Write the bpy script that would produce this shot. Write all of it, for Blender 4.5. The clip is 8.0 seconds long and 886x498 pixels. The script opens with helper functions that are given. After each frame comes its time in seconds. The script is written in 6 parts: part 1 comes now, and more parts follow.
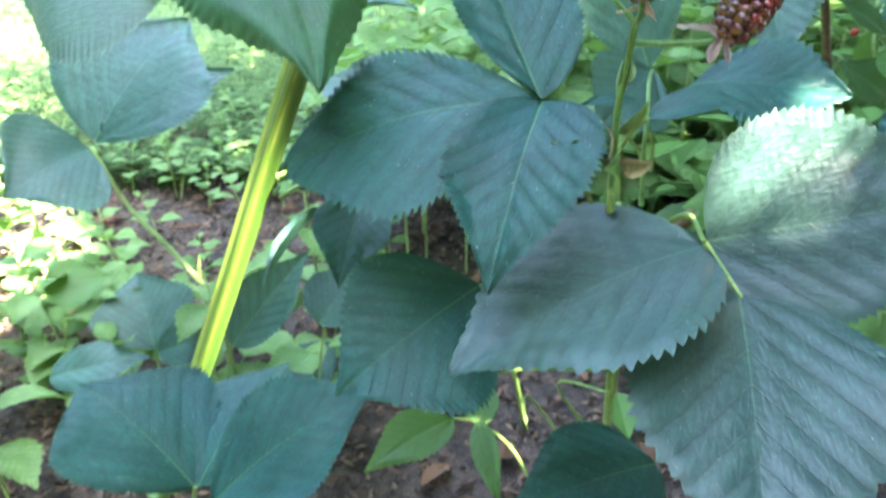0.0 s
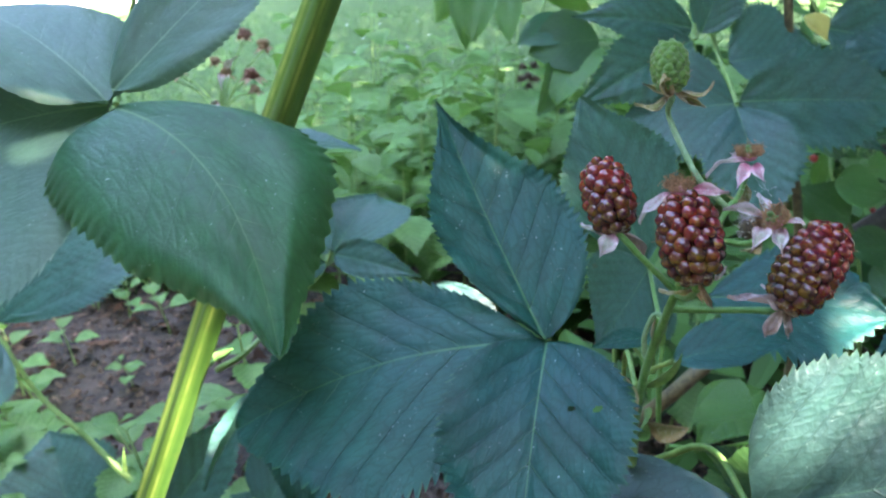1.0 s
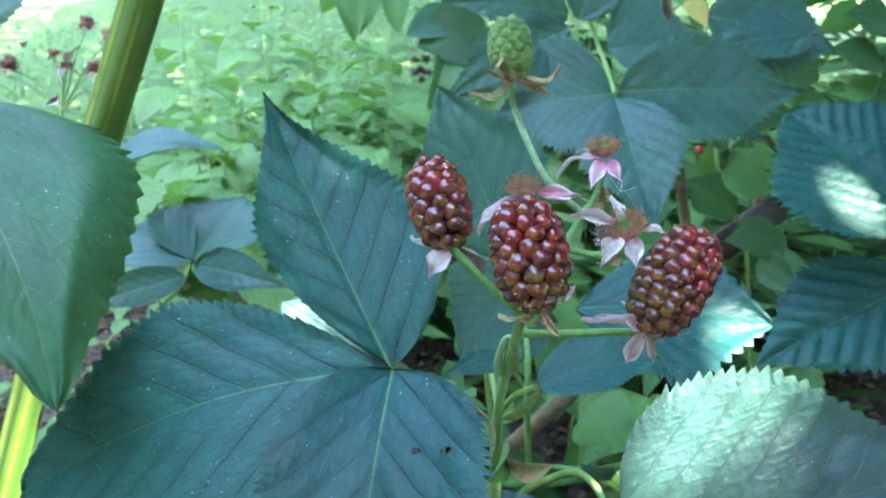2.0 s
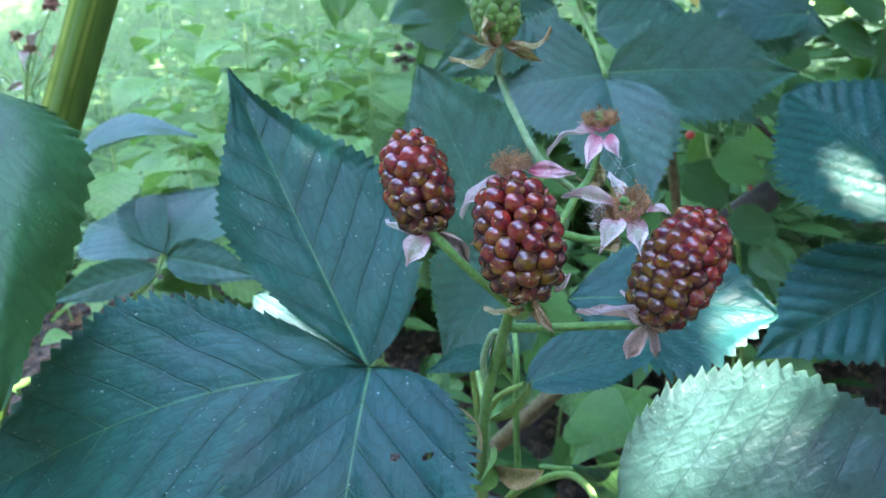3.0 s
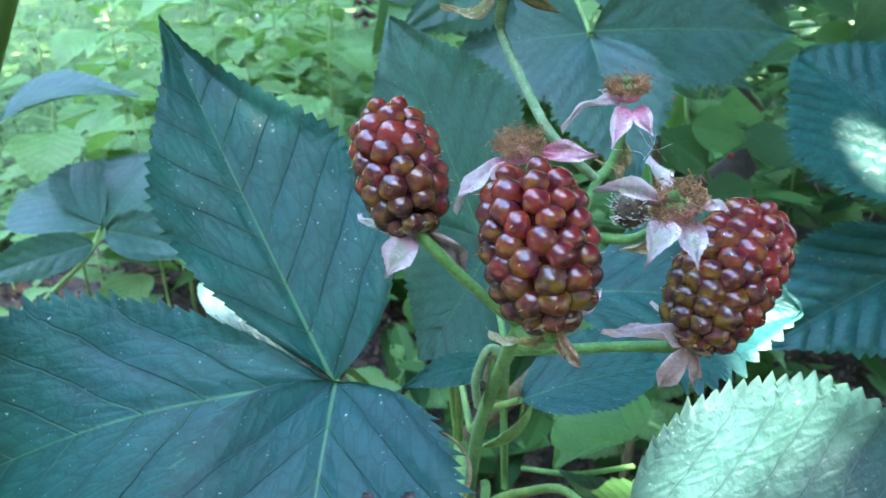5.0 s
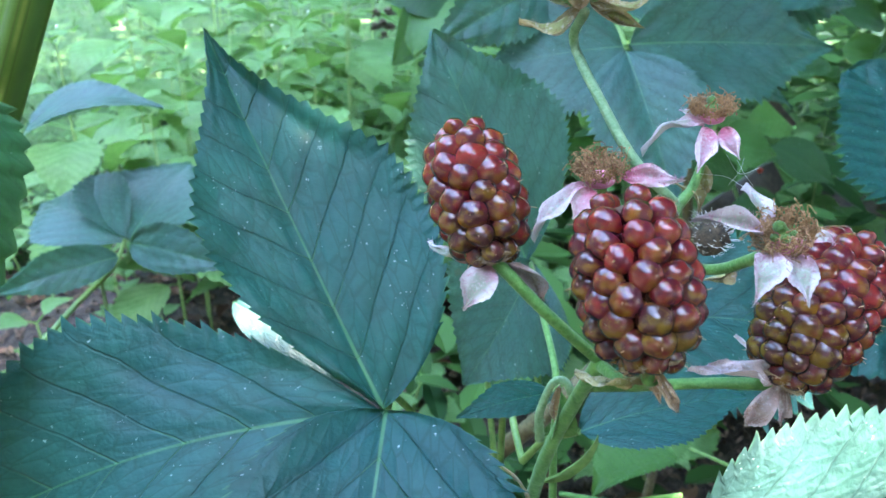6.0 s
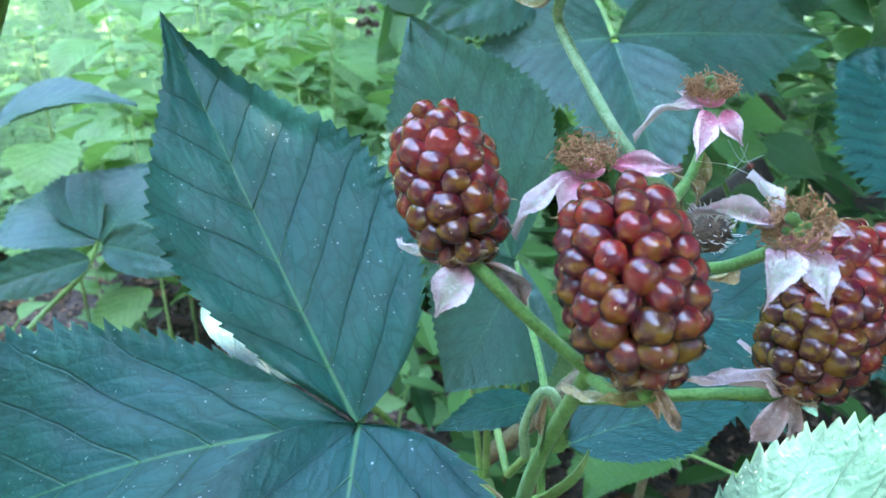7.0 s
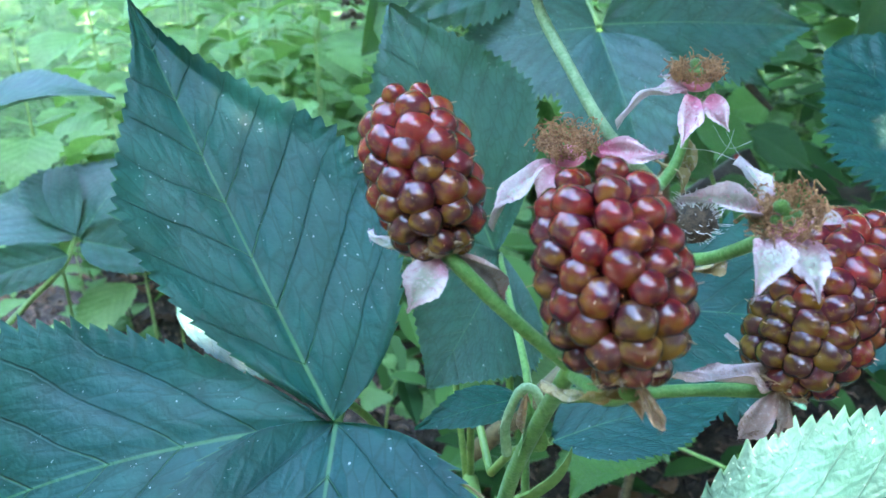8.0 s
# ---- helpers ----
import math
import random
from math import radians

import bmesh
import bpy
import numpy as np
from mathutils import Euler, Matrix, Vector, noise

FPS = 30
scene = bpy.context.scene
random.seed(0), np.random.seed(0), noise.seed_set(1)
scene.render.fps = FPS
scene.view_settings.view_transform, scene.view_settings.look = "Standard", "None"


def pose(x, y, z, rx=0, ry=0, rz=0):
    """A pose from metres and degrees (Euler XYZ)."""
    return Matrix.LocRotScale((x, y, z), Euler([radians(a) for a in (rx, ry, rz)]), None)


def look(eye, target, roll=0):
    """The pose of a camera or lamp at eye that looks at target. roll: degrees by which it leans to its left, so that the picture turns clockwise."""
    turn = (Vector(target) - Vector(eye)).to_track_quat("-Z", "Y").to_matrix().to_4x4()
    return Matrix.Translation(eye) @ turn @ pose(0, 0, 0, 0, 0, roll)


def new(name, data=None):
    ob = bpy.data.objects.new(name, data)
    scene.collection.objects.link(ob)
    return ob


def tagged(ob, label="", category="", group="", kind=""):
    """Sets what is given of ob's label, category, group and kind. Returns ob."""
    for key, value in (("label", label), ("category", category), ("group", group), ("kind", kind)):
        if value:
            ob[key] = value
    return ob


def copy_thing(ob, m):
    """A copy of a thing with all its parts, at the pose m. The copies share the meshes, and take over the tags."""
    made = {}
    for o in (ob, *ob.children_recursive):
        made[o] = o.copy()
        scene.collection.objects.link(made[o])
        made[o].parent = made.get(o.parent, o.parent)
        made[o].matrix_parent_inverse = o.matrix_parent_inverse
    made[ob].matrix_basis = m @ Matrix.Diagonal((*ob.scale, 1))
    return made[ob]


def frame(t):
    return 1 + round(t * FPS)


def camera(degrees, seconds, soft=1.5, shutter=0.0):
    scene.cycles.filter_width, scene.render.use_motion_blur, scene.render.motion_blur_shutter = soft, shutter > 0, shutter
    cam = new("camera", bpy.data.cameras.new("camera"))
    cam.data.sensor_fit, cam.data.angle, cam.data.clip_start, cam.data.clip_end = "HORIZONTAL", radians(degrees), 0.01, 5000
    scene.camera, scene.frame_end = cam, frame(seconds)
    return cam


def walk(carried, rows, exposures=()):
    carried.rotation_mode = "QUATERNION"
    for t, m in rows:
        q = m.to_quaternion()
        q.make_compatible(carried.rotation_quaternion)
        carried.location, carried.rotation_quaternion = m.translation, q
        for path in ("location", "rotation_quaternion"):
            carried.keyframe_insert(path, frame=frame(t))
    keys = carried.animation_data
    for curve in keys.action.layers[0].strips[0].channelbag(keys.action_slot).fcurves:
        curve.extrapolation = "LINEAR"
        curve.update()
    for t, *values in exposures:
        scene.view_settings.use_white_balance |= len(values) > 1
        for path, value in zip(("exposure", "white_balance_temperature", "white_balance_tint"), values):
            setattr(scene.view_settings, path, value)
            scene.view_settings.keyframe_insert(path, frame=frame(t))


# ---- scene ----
cam = camera(58.2, 8.0, soft=1.45, shutter=0.3)
cam.data.dof.use_dof, cam.data.dof.focus_distance, cam.data.dof.aperture_fstop = True, 0.178, 38.0
PATH = [
    (0, (0.00668, 0.00838, 0.76442), (0.00421, 0.36925, 0.59190), -0.94),
    (0.5, (-0.00769, 0.06569, 0.79991), (0.00982, 0.43374, 0.64426), -1.96),
    (1, (-0.01788, 0.11634, 0.82355), (0.01763, 0.48703, 0.67749), -1.42),
    (1.5, (-0.00043, 0.15222, 0.82409), (0.05425, 0.52291, 0.68409), -1.13),
    (2, (0.02128, 0.16127, 0.81125), (0.09982, 0.52411, 0.66233), -0.70),
    (2.2, (0.02206, 0.15985, 0.81296), (0.10470, 0.52257, 0.66598), -0.90),
    (3.3, (0.02966, 0.19349, 0.79672), (0.11679, 0.55223, 0.64273), -0.43),
    (3.5, (0.03004, 0.19731, 0.79813), (0.11965, 0.55552, 0.64434), -0.20),
    (4, (0.04096, 0.21140, 0.79265), (0.13676, 0.56627, 0.63487), -0.25),
    (4.2, (0.04380, 0.21650, 0.79110), (0.14360, 0.56850, 0.62810), -0.22),
    (5.3, (0.02950, 0.23720, 0.78850), (0.13210, 0.58340, 0.61780), 0.75),
    (5.5, (0.02849, 0.23999, 0.78666), (0.12656, 0.58977, 0.61922), 0.71),
    (6, (0.02299, 0.24679, 0.78896), (0.12173, 0.59685, 0.62250), 0.78),
    (6.5, (0.02379, 0.25019, 0.78278), (0.12468, 0.60040, 0.61794), 0.72),
    (7, (0.03064, 0.26115, 0.78137), (0.13461, 0.60977, 0.61507), 0.65),
    (7.5, (0.03309, 0.26508, 0.77700), (0.14012, 0.61270, 0.61056), 0.61),
    (8, (0.03482, 0.26623, 0.77834), (0.14401, 0.61184, 0.60914), 0.65),
]
EXPOSURE = [(0.0, 5.85, 7600, 13), (0.5, 5.75, 7500, 19), (1.0, 5.06, 6950, 17), (1.5, 5.05, 6750, 18), (2.0, 5.58, 6600, 11), (3.5, 5.34, 6420, 18), (4.0, 5.56, 6380, 15), (5.5, 5.58, 6450, 10), (6.0, 5.71, 6600, 11), (6.5, 5.74, 6600, 12), (8.0, 5.68, 6500, 8)]
walk(cam, [(t, look(eye, target, roll)) for t, eye, target, roll in PATH], exposures=EXPOSURE)

# ---- light: sun through an added, unseen tree crown, open sky behind ----
SUN = Vector((0.42, -0.33, 0.85)).normalized()
world = bpy.data.worlds.new("sky")
scene.world = world
world.use_nodes = True
wn = world.node_tree.nodes
sky = wn.new("ShaderNodeTexSky")
sky.sky_type, sky.sun_disc = "NISHITA", False
sky.sun_elevation = math.asin(SUN.z)
sky.sun_rotation = math.atan2(SUN.x, SUN.y)
world.node_tree.links.new(sky.outputs[0], wn["Background"].inputs[0])
wn["Background"].inputs[1].default_value = 0.125
sun = new("sun", bpy.data.lights.new("sun", "SUN"))
sun.data.energy, sun.data.angle, sun.data.color = 3.2, radians(0.5), (1.0, 0.95, 0.86)
sun.matrix_world = look(SUN * 30, (0, 0, 0))

# ---- node helpers ----


class Nodes:
    """Short-hand for a material's node tree."""

    def __init__(self, name):
        self.mat = bpy.data.materials.new(name)
        self.mat.use_nodes = True
        self.tree = self.mat.node_tree
        self.n = self.tree.nodes
        self.bsdf = self.n["Principled BSDF"]
        self.out = self.n["Material Output"]

    def link(self, a, b):
        self.tree.links.new(a, b)

    def put(self, socket, value):
        if hasattr(value, "is_linked"):
            self.link(value, socket)
        else:
            socket.default_value = value

    def math(self, op, a, b=0.0, c=0.0):
        node = self.n.new("ShaderNodeMath")
        node.operation = op
        for i, v in enumerate((a, b, c)):
            self.put(node.inputs[i], v)
        return node.outputs[0]

    def mix(self, fac, a, b):
        node = self.n.new("ShaderNodeMix")
        node.data_type = "RGBA"
        self.put(node.inputs[0], fac)
        for i, v in ((6, a), (7, b)):
            self.put(node.inputs[i], v if hasattr(v, "is_linked") else (*v, 1))
        return node.outputs[2]

    def ramp(self, x, lo, hi):
        """0 below lo, 1 above hi, smooth between."""
        node = self.n.new("ShaderNodeMapRange")
        node.interpolation_type = "SMOOTHSTEP"
        self.put(node.inputs[0], x)
        node.inputs[1].default_value, node.inputs[2].default_value = lo, hi
        return node.outputs[0]

    def noise(self, scale, detail=3.0, where=None, rough=0.5):
        node = self.n.new("ShaderNodeTexNoise")
        node.inputs["Scale"].default_value = scale
        node.inputs["Detail"].default_value = detail
        node.inputs["Roughness"].default_value = rough
        if where is not None:
            self.link(where, node.inputs["Vector"])
        return node.outputs[0]

    def cells(self, scale, feature="F1", where=None):
        node = self.n.new("ShaderNodeTexVoronoi")
        node.feature = feature
        node.inputs["Scale"].default_value = scale
        if where is not None:
            self.link(where, node.inputs["Vector"])
        return node.outputs["Distance"]

    def place(self):
        return self.n.new("ShaderNodeTexCoord").outputs["Object"]

    def uv(self):
        node = self.n.new("ShaderNodeSeparateXYZ")
        self.link(self.n.new("ShaderNodeTexCoord").outputs["UV"], node.inputs[0])
        return node.outputs[0], node.outputs[1]

    def chance(self):
        return self.n.new("ShaderNodeObjectInfo").outputs["Random"]

    def bump(self, height, distance, strength=1.0):
        node = self.n.new("ShaderNodeBump")
        node.inputs["Strength"].default_value = strength
        node.inputs["Distance"].default_value = distance
        self.link(height, node.inputs["Height"])
        self.link(node.outputs[0], self.bsdf.inputs["Normal"])
        return node.outputs[0]

    def set(self, **values):
        for key, v in values.items():
            self.put(self.bsdf.inputs[key.replace("_", " ")], v if hasattr(v, "is_linked") or not isinstance(v, tuple) else (*v, 1))


VEINS = 8.0
LEAN_V = 1.15


def leaf_material(name, dark, light, vein, glow, through_amount, rough=0.42, specks=True, gloss=0.22, ribs=1.0):
    """A leaf: pinnate veins from the UV map, rugose network, blotches, painted bluish sky sheen, dust specks and light
    that comes through.
    ribs: how strongly the side veins and their painted groove shade show."""
    k = Nodes(name)
    u, v = k.uv()
    side = k.math("ABSOLUTE", k.math("MULTIPLY_ADD", v, 2.0, -1.0))
    true = k.n.new("ShaderNodeUVMap")
    true.uv_map = "flat"
    split = k.n.new("ShaderNodeSeparateXYZ")
    k.link(true.outputs[0], split.inputs[0])
    reach = k.math("ABSOLUTE", split.outputs[1])
    q = k.math("MULTIPLY", k.math("SUBTRACT", u, k.math("MULTIPLY", reach, LEAN_V)), VEINS)
    where = k.place()
    q = k.math("ADD", q, k.math("MULTIPLY_ADD", k.noise(42.0, 3.0, where), 0.34, -0.17))
    off = k.math("ABSOLUTE", k.math("SUBTRACT", k.math("FRACT", k.math("ADD", q, 0.5)), 0.5))
    lateral = k.math("SUBTRACT", 1.0, k.ramp(off, 0.0, 0.042))
    lateral = k.math("MULTIPLY", lateral, k.math("SUBTRACT", 1.0, k.ramp(side, 0.80, 1.0)))
    mid = k.math("SUBTRACT", 1.0, k.ramp(k.math("MULTIPLY", reach, k.math("MULTIPLY_ADD", u, 1.2, 0.5)), 0.0010, 0.0038))
    ladder = k.n.new("ShaderNodeCombineXYZ")
    k.put(ladder.inputs[0], k.math("MULTIPLY", q, 1.7))
    k.put(ladder.inputs[1], k.math("MULTIPLY", split.outputs[1], 34.0))
    net = k.cells(1.0, "DISTANCE_TO_EDGE", ladder.outputs[0])
    netline = k.math("SUBTRACT", 1.0, k.ramp(net, 0.0, 0.09))
    blotch = k.noise(38.0, 4.0, where)
    grain = k.noise(260.0, 4.0, where, 0.65)
    shade = k.math("ADD", k.math("ADD", k.math("MULTIPLY", k.ramp(blotch, 0.32, 0.7), 0.38), k.math("MULTIPLY", k.ramp(grain, 0.30, 0.70), 0.26)), k.math("MULTIPLY", k.chance(), 0.25))
    # pillow shading put into the colour: darker towards the side veins
    pillow_shade = k.ramp(off, 0.02, 0.40)
    shade = k.math("ADD", shade, k.math("MULTIPLY_ADD", pillow_shade, 0.22 * ribs, -0.04 * ribs))
    colour = k.mix(shade, dark, light)
    # bluish patches: reflected sky put into the colour
    sky_sheen = k.ramp(k.noise(17.0, 3.0, where), 0.40, 0.68)
    colour = k.mix(k.math("MULTIPLY", sky_sheen, 0.45), colour, (light[0] * 1.0, light[1] * 0.74, light[2] * 1.08))
    # grooves of the net and side veins darkened in the colour, as shade
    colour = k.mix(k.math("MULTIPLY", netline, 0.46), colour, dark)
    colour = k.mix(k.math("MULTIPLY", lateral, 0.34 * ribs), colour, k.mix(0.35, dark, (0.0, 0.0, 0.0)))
    thread = k.math("MULTIPLY", k.math("SUBTRACT", 1.0, k.ramp(off, 0.006, 0.022)), k.math("SUBTRACT", 1.0, k.ramp(side, 0.05, 0.30)))
    colour = k.mix(k.math("MULTIPLY", thread, 0.30), colour, vein)
    colour = k.mix(k.math("MULTIPLY", mid, k.math("MULTIPLY_ADD", u, -0.34, 0.56)), colour, vein)
    rind = k.math("MULTIPLY", k.ramp(side, 0.975, 1.0), k.ramp(k.noise(150.0, 2.0, where), 0.4, 0.6))
    colour = k.mix(k.math("MULTIPLY", rind, 0.35), colour, vein)
    if specks:
        drift = k.n.new("ShaderNodeTexNoise")
        drift.inputs["Scale"].default_value = 330.0
        k.link(where, drift.inputs["Vector"])
        moved = k.n.new("ShaderNodeVectorMath")
        moved.operation = "MULTIPLY_ADD"
        k.link(drift.outputs["Color"], moved.inputs[0])
        moved.inputs[1].default_value = (0.0035, 0.0035, 0.0035)
        k.link(where, moved.inputs[2])
        crooked = moved.outputs[0]
        gate = k.ramp(k.noise(48.0, 2.0, where), 0.46, 0.62)
        dust = k.math("MULTIPLY", k.math("SUBTRACT", 1.0, k.ramp(k.cells(210.0, "F1", crooked), 0.035, 0.095)), gate)
        colour = k.mix(k.math("MULTIPLY", dust, 0.55), colour, (0.55, 0.66, 0.56))
        grit = k.math("MULTIPLY", k.math("SUBTRACT", 1.0, k.ramp(k.cells(470.0, "F1", crooked), 0.08, 0.16)), k.ramp(k.noise(120.0, 2.0, where), 0.54, 0.64))
        colour = k.mix(k.math("MULTIPLY", grit, 0.38), colour, (0.50, 0.62, 0.52))
        spots = k.math("SUBTRACT", 1.0, k.ramp(k.cells(23.0, "F1", crooked), 0.03, 0.045))
        colour = k.mix(k.math("MULTIPLY", spots, 0.5), colour, (0.06, 0.045, 0.025))
    height = k.math("SUBTRACT", k.math("MULTIPLY", k.ramp(net, 0.0, 0.34), 0.48), k.math("MULTIPLY", lateral, 0.85 * ribs))
    pores = k.cells(420.0, "DISTANCE_TO_EDGE", where)
    height = k.math("ADD", height, k.math("ADD", k.math("MULTIPLY", grain, 0.8), k.math("MULTIPLY", k.ramp(pores, 0.0, 0.3), 0.14)))
    k.bump(height, 0.00055, 0.62)
    k.set(Base_Color=colour, Roughness=k.math("MULTIPLY_ADD", blotch, 0.22, rough - 0.11))
    k.bsdf.inputs["Specular IOR Level"].default_value = gloss
    trans = k.n.new("ShaderNodeBsdfTranslucent")
    k.link(k.mix(0.5, colour, glow), trans.inputs[0])
    both = k.n.new("ShaderNodeMixShader")
    both.inputs[0].default_value = through_amount
    k.link(k.bsdf.outputs[0], both.inputs[1])
    k.link(trans.outputs[0], both.inputs[2])
    k.link(both.outputs[0], k.out.inputs[0])
    return k.mat


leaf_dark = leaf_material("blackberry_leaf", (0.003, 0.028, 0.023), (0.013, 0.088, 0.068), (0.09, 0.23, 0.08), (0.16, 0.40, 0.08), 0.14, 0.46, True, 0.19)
# paler, glossier copy of the blackberry leaf: sun and sky sheen in its colour
leaf_sheen = leaf_material("sheen_leaf", (0.010, 0.036, 0.032), (0.032, 0.092, 0.074), (0.08, 0.19, 0.10), (0.16, 0.40, 0.08), 0.12, 0.48, True, 0.46)
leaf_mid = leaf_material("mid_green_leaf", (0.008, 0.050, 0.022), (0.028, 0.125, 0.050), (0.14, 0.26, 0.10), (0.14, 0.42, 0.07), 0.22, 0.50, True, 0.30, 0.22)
# paled copy for the left leaflets: haze and sunlight put into the colour
leaf_pale = leaf_material("pale_hazy_leaf", (0.028, 0.082, 0.052), (0.066, 0.155, 0.100), (0.20, 0.34, 0.20), (0.20, 0.42, 0.12), 0.20, 0.55, True, 0.45, 0.25)
# lighter, greyer copy of the blackberry leaf: sky sheen put into its colour
leaf_lighter = leaf_material("lighter_leaf", (0.011, 0.048, 0.035), (0.040, 0.132, 0.094), (0.12, 0.27, 0.12), (0.16, 0.40, 0.08), 0.16, 0.46, True, 0.34)
leaf_fresh = leaf_material("fresh_leaf", (0.045, 0.13, 0.035), (0.085, 0.20, 0.05), (0.18, 0.30, 0.10), (0.25, 0.50, 0.05), 0.30)
leaf_herb = leaf_material("herb_leaf", (0.040, 0.115, 0.030), (0.185, 0.345, 0.115), (0.24, 0.40, 0.11), (0.24, 0.50, 0.06), 0.28, 0.62, False)
leaf_wild = leaf_material("undergrowth_leaf", (0.014, 0.052, 0.019), (0.040, 0.110, 0.036), (0.12, 0.22, 0.08), (0.18, 0.40, 0.05), 0.25, 0.5)


leaf_yellow = leaf_material("yellow_leaf", (0.40, 0.38, 0.08), (0.55, 0.50, 0.15), (0.50, 0.48, 0.2), (0.6, 0.6, 0.1), 0.3)


def plain(name, low, high, scale, rough=0.6, relief=0.0003, metal=0.0, fine=4.0, each=0.0):
    """A mottled surface between two colours."""
    k = Nodes(name)
    where = k.place()
    a = k.noise(scale, 4.0, where, 0.6)
    b = k.noise(scale * fine, 2.0, where)
    shade = k.ramp(k.math("ADD", k.math("MULTIPLY", a, 0.7), k.math("MULTIPLY", b, 0.3)), 0.32, 0.68)
    if each:
        shade = k.math("ADD", k.math("MULTIPLY", shade, 1 - each), k.math("MULTIPLY", k.chance(), each))
    k.set(Base_Color=k.mix(shade, low, high), Roughness=rough, Metallic=metal)
    k.bump(b, relief, 0.7)
    return k.mat


def furrowed(name, low, high, spots):
    """A ribbed green cane: light and dark streaks along it, rib shading put into the colour."""
    k = Nodes(name)
    u, v = k.uv()
    # one flank of each rib lighter, the other darker, as if side-lit
    rib_shade = k.math("SINE", k.math("MULTIPLY", v, 2 * math.pi * 5))
    where = k.place()
    shade = k.math("ADD", k.math("MULTIPLY_ADD", rib_shade, 0.40, 0.35), k.math("MULTIPLY", k.noise(60.0, 4.0, where), 0.3))
    colour = k.mix(shade, low, high)
    ridge = k.math("MULTIPLY", k.ramp(rib_shade, 0.86, 0.98), k.ramp(k.noise(40.0, 3.0, where), 0.3, 0.6))
    colour = k.mix(k.math("MULTIPLY", ridge, 0.6), colour, (0.36, 0.42, 0.10))
    seam = k.math("SUBTRACT", 1.0, k.ramp(k.math("ABSOLUTE", k.math("SUBTRACT", rib_shade, 0.6)), 0.05, 0.2))
    colour = k.mix(k.math("MULTIPLY", seam, 0.45), colour, (0.06, 0.075, 0.015))
    colour = k.mix(k.math("MULTIPLY", k.ramp(k.noise(22.0, 3.0, where), 0.60, 0.75), 0.5), colour, spots)
    k.set(Base_Color=colour, Roughness=0.55)
    k.bump(k.noise(400.0, 2.0, where), 0.0003, 0.5)
    return k.mat


stem_green = plain("green_stem", (0.10, 0.21, 0.05), (0.20, 0.33, 0.09), 120, 0.5)
stem_pale = plain("pale_fuzzy_stem", (0.050, 0.16, 0.022), (0.11, 0.26, 0.055), 300, 0.6)
stem_pale.node_tree.nodes["Principled BSDF"].inputs["Sheen Weight"].default_value = 0.12
stem_woolly = plain("woolly_stem", (0.13, 0.25, 0.11), (0.24, 0.37, 0.20), 400, 0.8)
cane_green = furrowed("ribbed_cane", (0.030, 0.095, 0.012), (0.13, 0.25, 0.035), (0.09, 0.14, 0.025))
cane_brown = plain("brown_cane", (0.05, 0.042, 0.02), (0.13, 0.11, 0.05), 90, 0.7)


def sepal_material(name, rim, middle, foot, reach):
    """A felted sepal: pale woolly rim and tip, greyish green middle, flushed towards its foot."""
    k = Nodes(name)
    u, v = k.uv()
    where = k.place()
    wool = k.noise(900.0, 3.0, where, 0.7)
    cloud = k.noise(240.0, 3.0, where)
    side = k.math("ABSOLUTE", k.math("MULTIPLY_ADD", v, 2.0, -1.0))
    pale = k.ramp(k.math("ADD", k.math("ADD", side, k.math("MULTIPLY", u, 0.45)), k.math("MULTIPLY_ADD", cloud, 0.7, -0.35)), 0.50, 0.98)
    colour = k.mix(pale, middle, rim)
    flush = k.math("SUBTRACT", 1.0, k.ramp(k.math("ADD", u, k.math("MULTIPLY_ADD", cloud, 0.5, -0.25)), 0.05, reach))
    colour = k.mix(k.math("MULTIPLY", flush, 0.85), colour, foot)
    colour = k.mix(k.math("MULTIPLY", k.ramp(wool, 0.52, 0.66), 0.30), colour, (0.66, 0.64, 0.62))
    k.set(Base_Color=colour, Roughness=0.85)
    k.bsdf.inputs["Sheen Weight"].default_value = 0.2
    k.bsdf.inputs["Specular IOR Level"].default_value = 0.15
    k.bump(wool, 0.0003, 0.7)
    return k.mat


sepal_mat = sepal_material("felted_sepal", (0.47, 0.41, 0.40), (0.25, 0.27, 0.20), (0.42, 0.19, 0.24), 0.38)
sepal_grey = sepal_material("grey_mauve_sepal", (0.46, 0.37, 0.36), (0.32, 0.26, 0.25), (0.28, 0.18, 0.14), 0.35)
sepal_pink = sepal_material("pink_sepal", (0.58, 0.46, 0.48), (0.42, 0.26, 0.29), (0.50, 0.11, 0.19), 0.55)
sepal_green = sepal_material("olive_sepal", (0.36, 0.30, 0.15), (0.19, 0.20, 0.07), (0.17, 0.11, 0.05), 0.4)
sepal_dry = sepal_material("dry_sepal_of_a_fruit", (0.40, 0.30, 0.20), (0.26, 0.18, 0.10), (0.20, 0.12, 0.06), 0.4)
stamen_mat = plain("brown_stamen", (0.15, 0.070, 0.028), (0.42, 0.225, 0.095), 400, 0.8)
style_mat = plain("dry_style", (0.26, 0.14, 0.06), (0.52, 0.34, 0.18), 500, 0.7)
white_fuzz = plain("white_fuzz", (0.45, 0.43, 0.40), (0.75, 0.74, 0.70), 300, 0.9)
dry_dark = plain("dry_dark", (0.02, 0.016, 0.012), (0.12, 0.085, 0.05), 500, 0.8)
wood_mat = plain("old_wood", (0.018, 0.015, 0.010), (0.055, 0.045, 0.030), 40, 0.85, 0.001)

red_skin = plain("red_skin", (0.22, 0.015, 0.010), (0.36, 0.04, 0.02), 300, 0.4)


